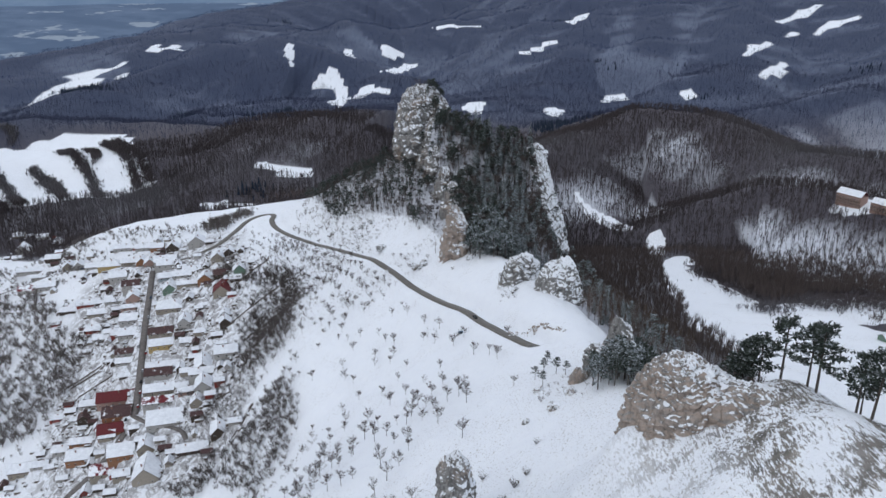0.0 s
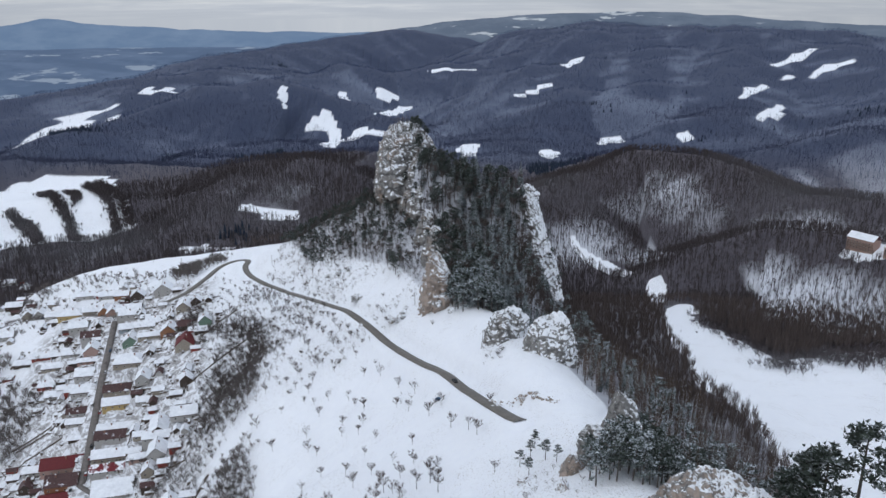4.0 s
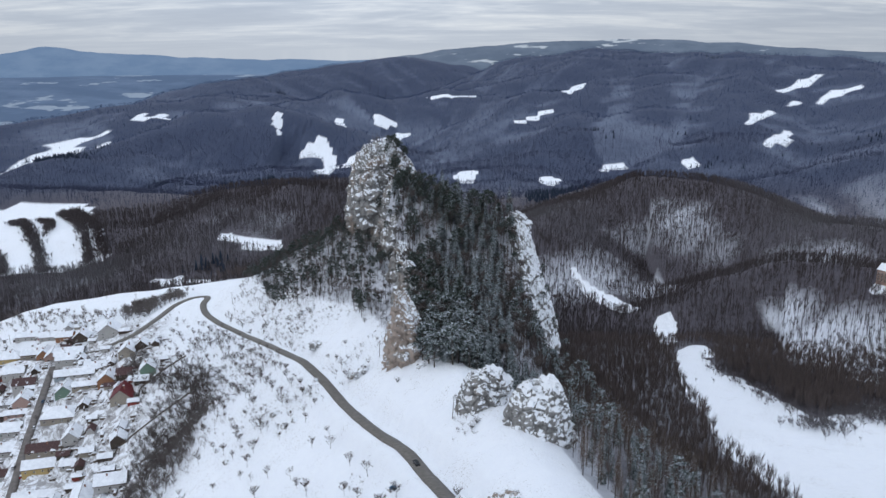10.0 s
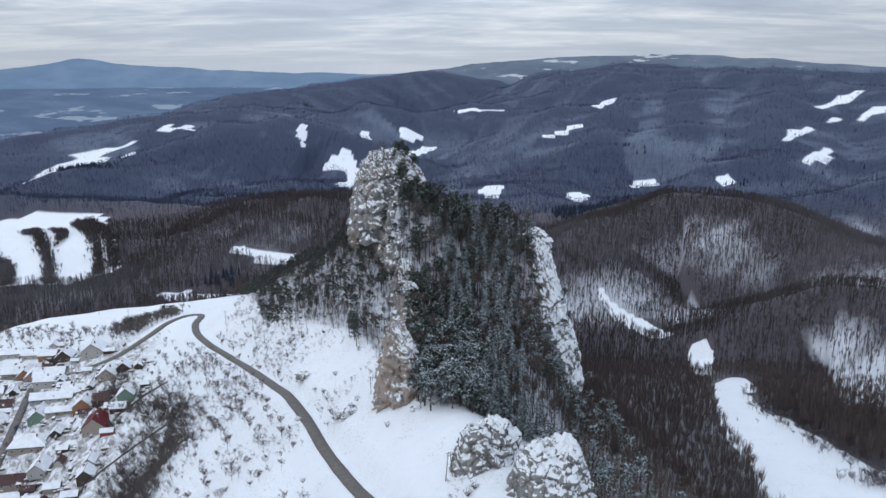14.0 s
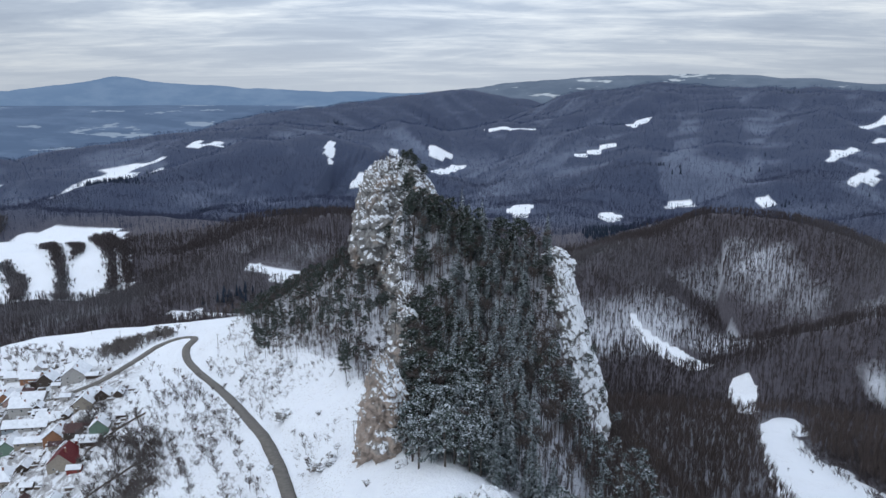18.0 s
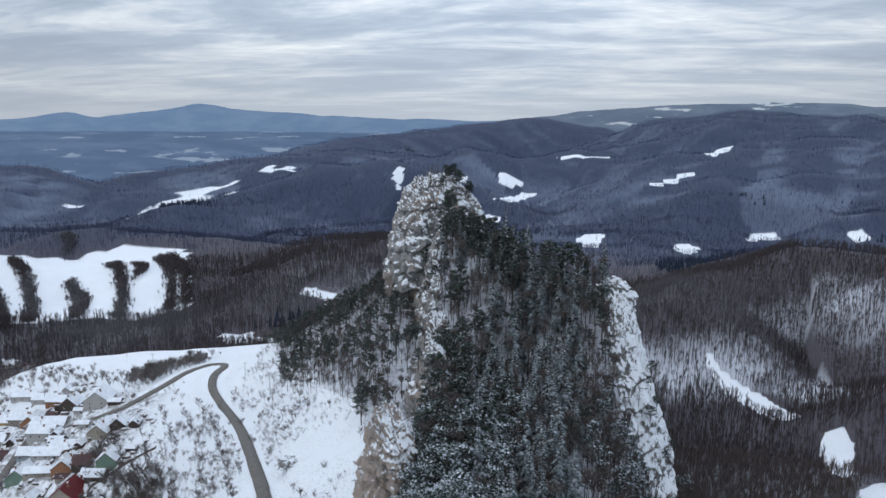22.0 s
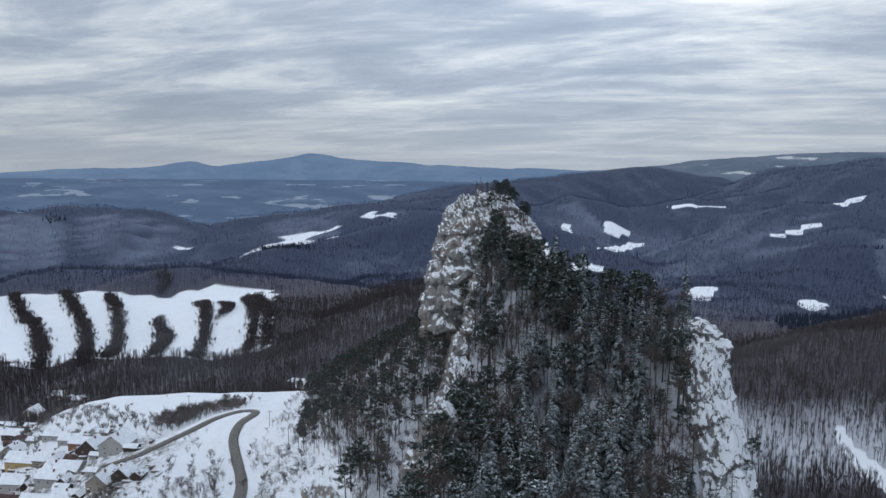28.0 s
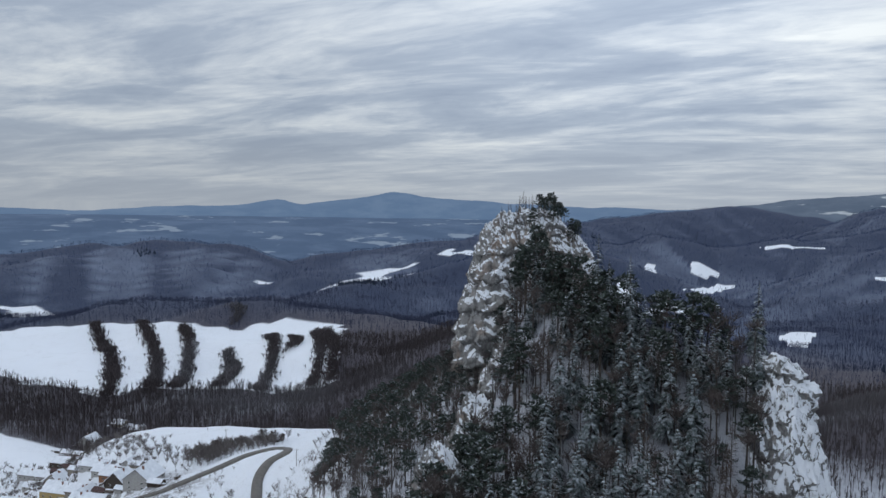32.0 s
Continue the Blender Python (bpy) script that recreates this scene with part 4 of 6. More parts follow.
# ---- trees: a few of each kind are grown, then planted many times ----
def grow_spruce(h, rng):
    t, c = Soup(), Soup()
    t.tube((0, 0, -.6), (0, 0, h * .5), h * .016, h * .010, 5)
    t.tube((0, 0, h * .5), (0, 0, h), h * .010, .02, 4)
    n = int(h * 1.5)
    for k in range(n):
        u = k / n
        z, reach = h * (.14 + .86 * u), h * .19 * (1 - u) ** .85 + .12
        for b in range(7):
            a = rng.uniform(0, 6.28)
            r = reach * rng.uniform(.65, 1.12)
            d, w = Vector((math.cos(a), math.sin(a), 0)), Vector((-math.sin(a), math.cos(a), 0)) * r * rng.uniform(.16, .26)
            p0, p1, p2 = Vector((0, 0, z)), Vector((0, 0, z - r * .16)) + d * r * .55, Vector((0, 0, z - r * .52)) + d * r
            c.tri(p0, p1 - w, p1 + w)
            c.tri(p1 - w, p2 - w * .5, p1 + w * .2)
            c.tri(p1 + w, p1 - w * .2, p2 + w * .6)
            for s in (-1, 1):
                q = p1 + (d * .3 + w.normalized() * s * .5) * r * .45 - Vector((0, 0, r * .3))
                c.tri(p0.lerp(p1, .7), p1 + w * s * .6, q)
    return t, c


def grow_pine(h, rng, low=.45, full=1.0):
    t, c = Soup(), Soup()
    bend = Vector((rng.uniform(-.06, .06), rng.uniform(-.06, .06), 0)) * h
    spine = [Vector((0, 0, h * u)) + bend * u * u * (1 + .3 * math.sin(u * 6)) for u in (0, .35, .65, .92)]
    spine[0].z = -.6
    for k in range(3):
        t.tube(spine[k], spine[k + 1], h * (.020, .015, .010)[k], h * (.015, .010, .004)[k], 5)
    count = int(17 * full)
    for k in range(count):
        u = low + (1 - low) * (k / (count - 1))
        at = spine[1].lerp(spine[2], (u - .35) / .3) if u < .65 else spine[2].lerp(spine[3], min(1, (u - .65) / .27))
        a = k * 2.4 + rng.uniform(-.5, .5)
        r = h * (.20 * (1 - ((u - low) / (1 - low)) ** 2) + .05) * rng.uniform(.6, 1.15)
        end = at + Vector((math.cos(a), math.sin(a), rng.uniform(.05, .5))) * r
        t.tube(at, end, h * .004, .02, 3)
        for f in (.55, .85, 1.05):
            if f < .6 and r < h * .1:
                continue
            o, s = at.lerp(end, f), h * .062 * full ** .3 * rng.uniform(.7, 1.25)
            for _ in range(int(15 * full)):
                p = o + Vector((rng.gauss(0, .5), rng.gauss(0, .5), rng.gauss(0, .24))) * s
                g = Vector((rng.uniform(-1, 1), rng.uniform(-1, 1), rng.uniform(-.1, .8))).normalized() * s * .85
                w = g.cross(Vector((rng.uniform(-1, 1), rng.uniform(-1, 1), rng.uniform(-1, 1)))).normalized() * s * .26
                c.tri(p - w, p + w, p + g)
    return t, c


def grow_bare(h, rng, spread_=.5, thick=.015, first=.3, twigs=6):
    t, c = Soup(), Soup()
    lean = Vector((rng.uniform(-.05, .05), rng.uniform(-.05, .05), 0)) * h
    fork = Vector((0, 0, h * first)) + lean * .4
    crown = Vector((0, 0, h * .72)) + lean
    t.tube((0, 0, -.6), fork, h * thick, h * thick * .75, 5)
    t.tube(fork, crown, h * thick * .72, h * thick * .3, 4)
    for k in range(9):
        u = rng.uniform(0, 1)
        at = fork.lerp(crown, u)
        a = k * 2.4 + rng.uniform(-.4, .4)
        r = h * spread_ * (.75 - .35 * u) * rng.uniform(.6, 1.1)
        mid = at + Vector((math.cos(a) * .5, math.sin(a) * .5, .42)) * r
        end = mid + Vector((math.cos(a + rng.uniform(-.5, .5)) * .35, math.sin(a) * .35, .5)) * r
        t.tube(at, mid, h * thick * .36, h * thick * .22, 3)
        c.tube(mid, end, h * thick * .22, .015, 3)
        for p, q, n in ((at, mid, twigs // 2), (mid, end, twigs)):
            for _ in range(n):
                o = p.lerp(q, rng.uniform(.3, 1))
                g = Vector((rng.uniform(-1, 1), rng.uniform(-1, 1), rng.uniform(.1, 1.1))).normalized() * h * rng.uniform(.07, .15)
                w = g.orthogonal().normalized() * h * .0056
                c.tri(o - w, o + w, o + g)
                e = o + g * .5
                g2 = (g + Vector((rng.uniform(-1, 1), rng.uniform(-1, 1), rng.uniform(-.2, .8))) * h * .08) * .6
                c.tri(e - w * .7, e + w * .7, e + g2)
    for _ in range(twigs):
        g = Vector((rng.uniform(-.5, .5), rng.uniform(-.5, .5), 1)).normalized() * h * rng.uniform(.12, .28)
        w = g.orthogonal().normalized() * h * .004
        c.tri(crown - w, crown + w, crown + g)
    return t, c


def grow_bush(h, rng):
    t, c = Soup(), Soup()
    for k in range(9):
        a = k * .7
        end = Vector((math.cos(a) * .5, math.sin(a) * .5, rng.uniform(.5, .9))) * h
        t.tube((0, 0, -.2), end, h * .03, .02, 3)
        for _ in range(9):
            o = end * rng.uniform(.3, 1)
            g = Vector((rng.uniform(-1, 1), rng.uniform(-1, 1), rng.uniform(.1, 1.2))).normalized() * h * rng.uniform(.2, .42)
            w = g.orthogonal().normalized() * h * .022
            c.tri(o - w, o + w, o + g)
    return t, c


def grow_larch(h, rng):
    t, c = Soup(), Soup()
    t.tube((0, 0, -.6), (0, 0, h * .5), h * .012, h * .008, 4)
    t.tube((0, 0, h * .5), (0, 0, h), h * .008, .015, 3)
    n = int(h * 2.2)
    for k in range(n):
        u = k / n
        z, reach = h * (.2 + .79 * u), h * .16 * (1 - u) ** .7 + .15
        for b in range(5):
            a = rng.uniform(0, 6.28)
            r = reach * rng.uniform(.5, 1.15)
            tip = Vector((math.cos(a) * r, math.sin(a) * r, z + r * rng.uniform(-.12, .35)))
            w = Vector((-math.sin(a), math.cos(a), 0)) * .045
            c.tri(Vector((0, 0, z - .04)), Vector((0, 0, z + .04)), tip)
            o = tip * .55 + Vector((0, 0, z)) * .45
            c.tri(o - w, o + w, o + Vector((math.cos(a + 1) * r * .4, math.sin(a + 1) * r * .4, rng.uniform(-.3, .3) * r)))
            c.tri(o - w, o + w, o + Vector((math.cos(a - 1) * r * .4, math.sin(a - 1) * r * .4, rng.uniform(-.3, .3) * r)))
    return t, c


TREE_KINDS = {}


def species(key, name, grow, count, h, trunk, crown, label, **more):
    rng = random.Random(hash(len(TREE_KINDS)) + 5)
    made = []
    for _ in range(count):
        t, c = grow(h, rng, **more)
        made.append((t.mesh(name + "_trunk", trunk), c.mesh(name + "_crown", crown)))
    TREE_KINDS[key] = (name, made, h, label)


species("spruce", "spruce_tree", grow_spruce, 4, 18.0, M_BARK, M_SPRUCE, "tall dark green spruce with snow on its drooping branches")
species("white_spruce", "spruce_tree", grow_spruce, 3, 15.0, M_BARK, M_SPRUCE_WHITE, "spruce heavily dusted with fresh snow")
species("pine", "pine_tree", grow_pine, 5, 13.0, M_BARK, M_PINE, "slender Scots pine with a dark open crown")
species("white_pine", "pine_tree", grow_pine, 4, 11.0, M_BARK, M_PINE_WHITE, "snow-laden pine at the foot of the crags", low=.25)
species("crest_pine", "pine_tree", grow_pine, 5, 14.0, M_BARK, M_PINE, "tall Scots pine with a broad dark crown", low=.36, full=1.15)
species("bare", "bare_tree", grow_bare, 5, 12.0, M_BARK, M_TWIG, "leafless broadleaf tree with fine grey-brown twigs", twigs=18)
species("tall", "bare_tree", grow_bare, 4, 15.0, M_BARK, M_TWIG, "slim tall leafless beech standing in snow", spread_=.26, thick=.011, first=.45, twigs=7)
species("orchard", "fruit_tree", grow_bare, 5, 6.0, M_BARK, M_TWIG, "small leafless fruit tree on the snowy slope", spread_=.60, thick=.013, first=.22, twigs=26)
species("larch", "larch_tree", grow_larch, 4, 16.0, M_BARK, M_LARCH, "brown leafless larch on the shaded slope")
species("bush", "bush", grow_bush, 4, 2.4, M_BARK, M_TWIG, "bare thorny bush in the snow")


def plant(key, x, y, h, z=None, group="", label=""):
    name, made, full, words = TREE_KINDS[key]
    k = random.randrange(len(made))
    root = new(name)
    root.empty_display_size = .5
    s = h / full
    root.matrix_basis = Matrix.LocRotScale((x, y, gz(x, y) if z is None else z), Euler((random.uniform(-.03, .03), random.uniform(-.03, .03), random.uniform(0, 6.28))), (s, s, s))
    hang("trunk", made[k][0], root)
    hang("crown", made[k][1], root)
    return tagged(root, label or words, "bush" if key == "bush" else "tree", group)


def thicken(name, keys, places, label):
    """Many trees past counting, joined into one mesh."""
    V, F, M, at = [], [], [], 0
    for x, y, h in places:
        key = random.choice(keys)
        _, made, full, _ = TREE_KINDS[key]
        a, s = random.uniform(0, 6.28), h / full
        z = gz(x, y)
        for slot, me in enumerate(random.choice(made)):
            v = np.empty(len(me.vertices) * 3, np.float32)
            me.vertices.foreach_get("co", v)
            v = v.reshape(-1, 3) * s
            f = np.empty(len(me.loops), np.int32)
            me.loops.foreach_get("vertex_index", f)
            V.append(np.column_stack([v[:, 0] * math.cos(a) - v[:, 1] * math.sin(a) + x, v[:, 0] * math.sin(a) + v[:, 1] * math.cos(a) + y, v[:, 2] + z]))
            F.append(f.reshape(-1, 3) + at)
            M.append(np.full(len(f) // 3, slot, np.int32))
            at += len(v)
    t, c = TREE_KINDS[keys[0]][1][0]
    me = tri_mesh(name, np.concatenate(V), np.concatenate(F), t.materials[0])
    me.materials.append(c.materials[0])
    me.polygons.foreach_set("material_index", np.concatenate(M))
    tagged(new(name, me), label, "trees", kind="stuff")


def scatter(n, test, box_, gap, seed):
    """Seeded places in a box that pass a test and keep a gap."""
    rng, out = random.Random(seed), []
    for _ in range(n * 30):
        if len(out) >= n:
            break
        x, y = rng.uniform(box_[0], box_[1]), rng.uniform(box_[2], box_[3])
        if test(x, y) and all((x - a) ** 2 + (y - b) ** 2 > gap * gap for a, b in out):
            out.append((x, y))
    return out


def on_front(x, y):
    f = fold(y)
    lo = np.interp(f, [430, 470, 530, 590], [18, 10, -2, -12])
    return lo < x < np.interp(f, [430, 500, 550, 600], [72, 74, 68, 62]) and y < crest_y(x) + 7


rnd = random.Random(77)
GROUP_HILL = "trees on the wooded rock hill"
# the dark spruces of the gully, the pines of the crest and the bare wood between them
for x, y in scatter(120, lambda x, y: on_front(x, y) and abs(x - (42 + .06 * (520 - y))) < 12 + 9 * rnd.random(), (4, 84, 430, 600), 3.2, 1):
    plant("spruce", x, y, rnd.uniform(15, 26), group=GROUP_HILL)
thicken("hill_pine_wood", ["pine"], [(x, y, rnd.uniform(13, 20)) for x, y in scatter(55, lambda x, y: on_front(x, y) and x < 36 and not (x < 4 and y > 606), (-16, 40, 450, 625), 3.6, 2)], "dark slender pines on the snowy rock hill")
for x, y in scatter(54, lambda x, y: on_front(x, y) and x < 42 and y < 492, (12, 46, 428, 492), 3.0, 3):
    plant("white_pine", x, y, rnd.uniform(13, 20), group=GROUP_HILL)
thicken("bare_hill_trees", ["tall"], [(x, y, rnd.uniform(12, 20)) for x, y in scatter(330, lambda x, y: on_front(x, y) and not (x < 4 and y > 610), (-12, 84, 440, 620), 2.7, 4)], "slim bare beeches between the conifers of the rock hill")
thicken("hill_larch_wood", ["larch"], [(x, y, rnd.uniform(13, 19)) for x, y in scatter(60, lambda x, y: on_front(x, y) and x > 10, (10, 80, 440, 590), 4.0, 23)], "brown leafless larches among the spruces of the rock hill")
thicken("shoulder_pine_wood", ["pine"], [(x, y, rnd.uniform(8, 13)) for x, y in scatter(34, lambda x, y: on_front(x, y) and x > 50, (50, 86, 470, 580), 4.5, 5)], "low pines on the hill's snowy shoulder")
for x, y in scatter(40, lambda x, y: on_front(x, y) and y > crest_y(x) - 14, (0, 70, 545, 612), 3.0, 19):
    plant("spruce" if rnd.random() < .6 else "pine", x, y, rnd.uniform(12, 20), footing(x, y)[0] - .3, GROUP_HILL)
# summit grove of the tower, and pines that cling to its ledges and to the spires below it
for x, y in scatter(46, lambda x, y: footing(x, y)[0] > 138, (-28, 2, 640, 664), 1.4, 15):
    z = footing(x, y)[0]
    plant("pine" if x > -14 else "larch", x, y, rnd.uniform(6, 9.5) if x > -18 else rnd.uniform(5, 8), z - .3, GROUP_HILL, "stunted tree growing on the tower's summit")
for x, y in scatter(60, lambda x, y: footing(x, y)[1] > .12 and footing(x, y)[0] < 130, (-28, 12, 520, 636), 2.2, 16):
    plant("pine" if rnd.random() < .6 else "tall", x, y, rnd.uniform(8, 14), footing(x, y)[0] - .4, GROUP_HILL, "dark pine clinging to a snowy ledge")
for x, y in scatter(26, lambda x, y: footing(x, y)[0] < 134, (-8, 18, 590, 632), 2.6, 22):
    plant("spruce" if rnd.random() < .5 else "pine", x, y, rnd.uniform(14, 22), footing(x, y)[0] - .4, GROUP_HILL, "dark conifer standing against the tower's foot")
for x, y in scatter(12, lambda x, y: footing(x, y)[1] > .3, (66, 98, 540, 585), 4.0, 17):
    plant("pine", x, y, rnd.uniform(5, 9), footing(x, y)[0] - .4, GROUP_HILL, "dark pine clinging to a snowy ledge")
for x, y in scatter(80, lambda x, y: footing(x, y)[0] < 74, (70, 118, 490, 592), 3.2, 24):
    plant(rnd.choice(("larch", "tall", "white_pine", "larch", "tall")), x, y, rnd.uniform(9, 15), footing(x, y)[0] - .4, "trees below the east face")
for x, y in scatter(80, lambda x, y: footing(x, y)[0] < 78, (64, 112, 478, 536), 3.0, 25):
    plant(rnd.choice(("larch", "spruce", "white_pine", "white_pine", "tall")), x, y, rnd.uniform(10, 17), footing(x, y)[0] - .4, "trees below the east face")
# pine wood on the west flank
WEST = lambda x, y: -136 < x < -26 and y > flank_y(x) + 6 + .35 * max(0, x + 90)
thicken("west_pine_wood", ["pine"], [(x, y, rnd.uniform(7, 12)) for x, y in scatter(280, WEST, (-136, -20, 530, 712), 3.0, 6)], "low dark pine wood on the snowy west flank")
thicken("west_bare_wood", ["tall"], [(x, y, rnd.uniform(7, 12)) for x, y in scatter(420, lambda x, y: x < -4 and y > flank_y(x) + 2, (-118, -2, 470, 685), 2.3, 7)], "slim bare trees on the steep west flank")
# shaded east slope
def east_places(n, lo, hi, box_, gap, seed):
    """Places in the woods of the east slope, lo to hi metres east of the spur's crest."""
    rng = np.random.RandomState(seed)
    x, y = rng.uniform(box_[0], box_[1], n * 12), rng.uniform(box_[2], box_[3], n * 12)
    ok = (x - spur_x(y) > lo) & (x - spur_x(y) < hi) & (wood(x, y) > .5) & ~((y > 440) & (x < 78))
    out = []
    for p in zip(x[ok], y[ok]):
        if len(out) < n and all((p[0] - q[0]) ** 2 + (p[1] - q[1]) ** 2 > gap * gap for q in out):
            out.append((float(p[0]), float(p[1])))
    return out


for x, y in east_places(125, 20, 80, (60, 190, 215, 520), 5.0, 8):
    plant("spruce" if rnd.random() < .5 else "white_pine", x, y, rnd.uniform(9, 16), group="conifers on the east slope")
for x, y in east_places(75, 50, 150, (100, 215, 215, 600), 5.0, 9):
    plant("larch", x, y, rnd.uniform(11, 17), group="larches on the east slope")
thicken("east_larch_wood", ["larch"], [(x, y, rnd.uniform(11, 18)) for x, y in east_places(460, 16, 105, (70, 190, 205, 490), 3.4, 18)], "brown larch wood on the shaded east slope")
# pines at the pillars and behind the bluff
for x, y in scatter(44, lambda x, y: x - 62 > .4 * (y - 250) and x > 60, (60, 98, 222, 268), 2.8, 11):
    plant("white_pine" if rnd.random() < .6 else "pine", x, y, rnd.uniform(10, 16), group="pines at the pillars")
for x, y in scatter(26, lambda x, y: footing(x, y)[1] > .9, (53, 80, 224, 242), 2.4, 21):
    plant("pine" if rnd.random() < .55 else "white_pine", x, y, rnd.uniform(9, 14), group="pines at the pillars")
for x, y in ((36, 258), (40, 262), (44, 256), (47, 252), (38, 250), (42, 268)):
    plant("pine", x, y, rnd.uniform(5, 8), group="pines at the pillars")
for x, y, h in ((69, 156, 13), (70, 152, 14), (72, 152, 15), (73, 150, 13.5), (71, 154, 12), (76, 146, 16), (79, 140, 15), (80, 138, 17), (87, 134, 15), (88, 130, 17), (90, 137, 12), (67, 158, 9)):
    plant("crest_pine", x, y, h, None, "pines behind the bluff", "tall Scots pine on the crest behind the bluff")

# orchard and scrub of the open west slope
def open_slope(x, y):
    d = min(np.hypot(BEDS[0][0][:, 0] - x, BEDS[0][0][:, 1] - y))
    return d > 6 and -110 < x < spur_x(y) - 26 and gz(x, y) > -25


for x, y in scatter(100, lambda x, y: open_slope(x, y) and x < 8 - .2 * abs(y - 330), (-105, 30, 215, 470), 7.0, 12):
    plant("orchard", x, y, rnd.uniform(4.5, 8.0), group="fruit trees on the slope")
for x, y in scatter(34, lambda x, y: open_slope(x, y), (-70, 10, 190, 300), 5.0, 13):
    plant("bare", x, y, rnd.uniform(7, 11), group="bare trees on the slope")
for x, y in scatter(110, lambda x, y: open_slope(x, y) or (x > -150 and y > 480 and x < -70), (-150, 20, 440, 670), 6.0, 14):
    plant("orchard", x, y, rnd.uniform(3.5, 6.0), group="fruit trees on the slope")
for x, y in ((-65, 552), (-28, 499), (5, 432), (37, 367), (39, 369), (-27, 424), (-66, 445), (17, 182), (25, 189), (21, 186), (12, 200), (30, 205), (-60, 540), (8, 352), (31, 330)):
    plant("bush", x, y, rnd.uniform(2.0, 3.4), group="bushes on the slope")
for x, y, h in ((10, 345, 7.5), (21, 308, 7), (24, 300, 8), (9, 282, 8), (6, 290, 6), (-22, 228, 10), (-26, 222, 9), (-17, 276, 9), (28, 262, 6), (14, 318, 8), (-3, 372, 8)):
    plant("bare", x, y, h, group="bare trees on the slope")
# rows of trees on the terraces below the hill road, and the tall trees of the gully
rows_line = BEDS[0][0]
for off in (11, 21, 32, 44, 57):
    step_ = rnd.uniform(0, 3)
    for i in range(1, len(rows_line) - 1):
        x, y = rows_line[i][0], rows_line[i][1]
        tx_, ty_ = rows_line[i + 1][0] - rows_line[i - 1][0], rows_line[i + 1][1] - rows_line[i - 1][1]
        if not 440 + off * .6 < y < 655 or x > -20 or ty_ <= 0:
            continue
        step_ += math.hypot(tx_, ty_) / 2
        if step_ < 6.5:
            continue
        step_ = rnd.uniform(-2, 1.5)
        w = off / math.hypot(tx_, ty_)
        plant("bare" if rnd.random() < .6 else "orchard", x - ty_ * w + rnd.uniform(-1.5, 1.5), y + tx_ * w + rnd.uniform(-1.5, 1.5), rnd.uniform(4.5, 8.0), group="terrace trees", label="leafless tree in a row on the snowy terrace")
for x, y in scatter(46, lambda x, y: inside(np.array([x]), np.array([y]), [(-151, 580), (-130, 559), (-107, 490), (-108, 451), (-118, 441), (-145, 464), (-155, 497), (-151, 521)])[0], (-156, -106, 440, 582), 3.5, 26):
    plant("tall" if rnd.random() < .5 else "bare", x, y, rnd.uniform(8, 13), group="gully trees", label="tall leafless tree in the gully above the village")
# tree belts round the village
BELTS = [([(-195, 604), (-168, 567), (-137, 552), (-120, 522), (-114, 470)], 7, 60, 8), ([(-151, 512), (-134, 500), (-135, 462), (-142, 470)], 13, 70, 7), ([(-113, 418), (-101, 388), (-99, 366), (-112, 350)], 8, 60, 7),
         ([(-190, 470), (-160, 440), (-137, 431)], 10, 30, 6), ([(-205, 735), (-235, 712), (-222, 690)], 9, 34, 9), ([(-330, 600), (-350, 560), (-340, 500)], 26, 40, 9), ([(-250, 700), (-330, 730), (-420, 770)], 12, 40, 8)]
for k, (line, half, n, h) in enumerate(BELTS):
    p = glide(line, 3)
    rng = random.Random(40 + k)
    for _ in range(n):
        q = p[rng.randrange(len(p))]
        x, y = q[0] + rng.gauss(0, half * .6), q[1] + rng.gauss(0, half * .6)
        if _ % 3 == 0:
            plant("orchard" if rng.random() < .4 else "bare", x, y, h * rng.uniform(.6, 1.2), group="trees round the village")


# ---- village houses ----
STREET_TURN = 103.7


def roof_slab(bm, pts, n, thick):
    """A slab on four or three corners, thickened along the normal."""
    a = [bm.verts.new(p) for p in pts]
    b = [bm.verts.new(Vector(p) + n * thick) for p in pts]
    bm.faces.new(a[::-1])
    bm.faces.new(b)
    for i in range(len(a)):
        j = (i + 1) % len(a)
        bm.faces.new((a[i], a[j], b[j], b[i]))


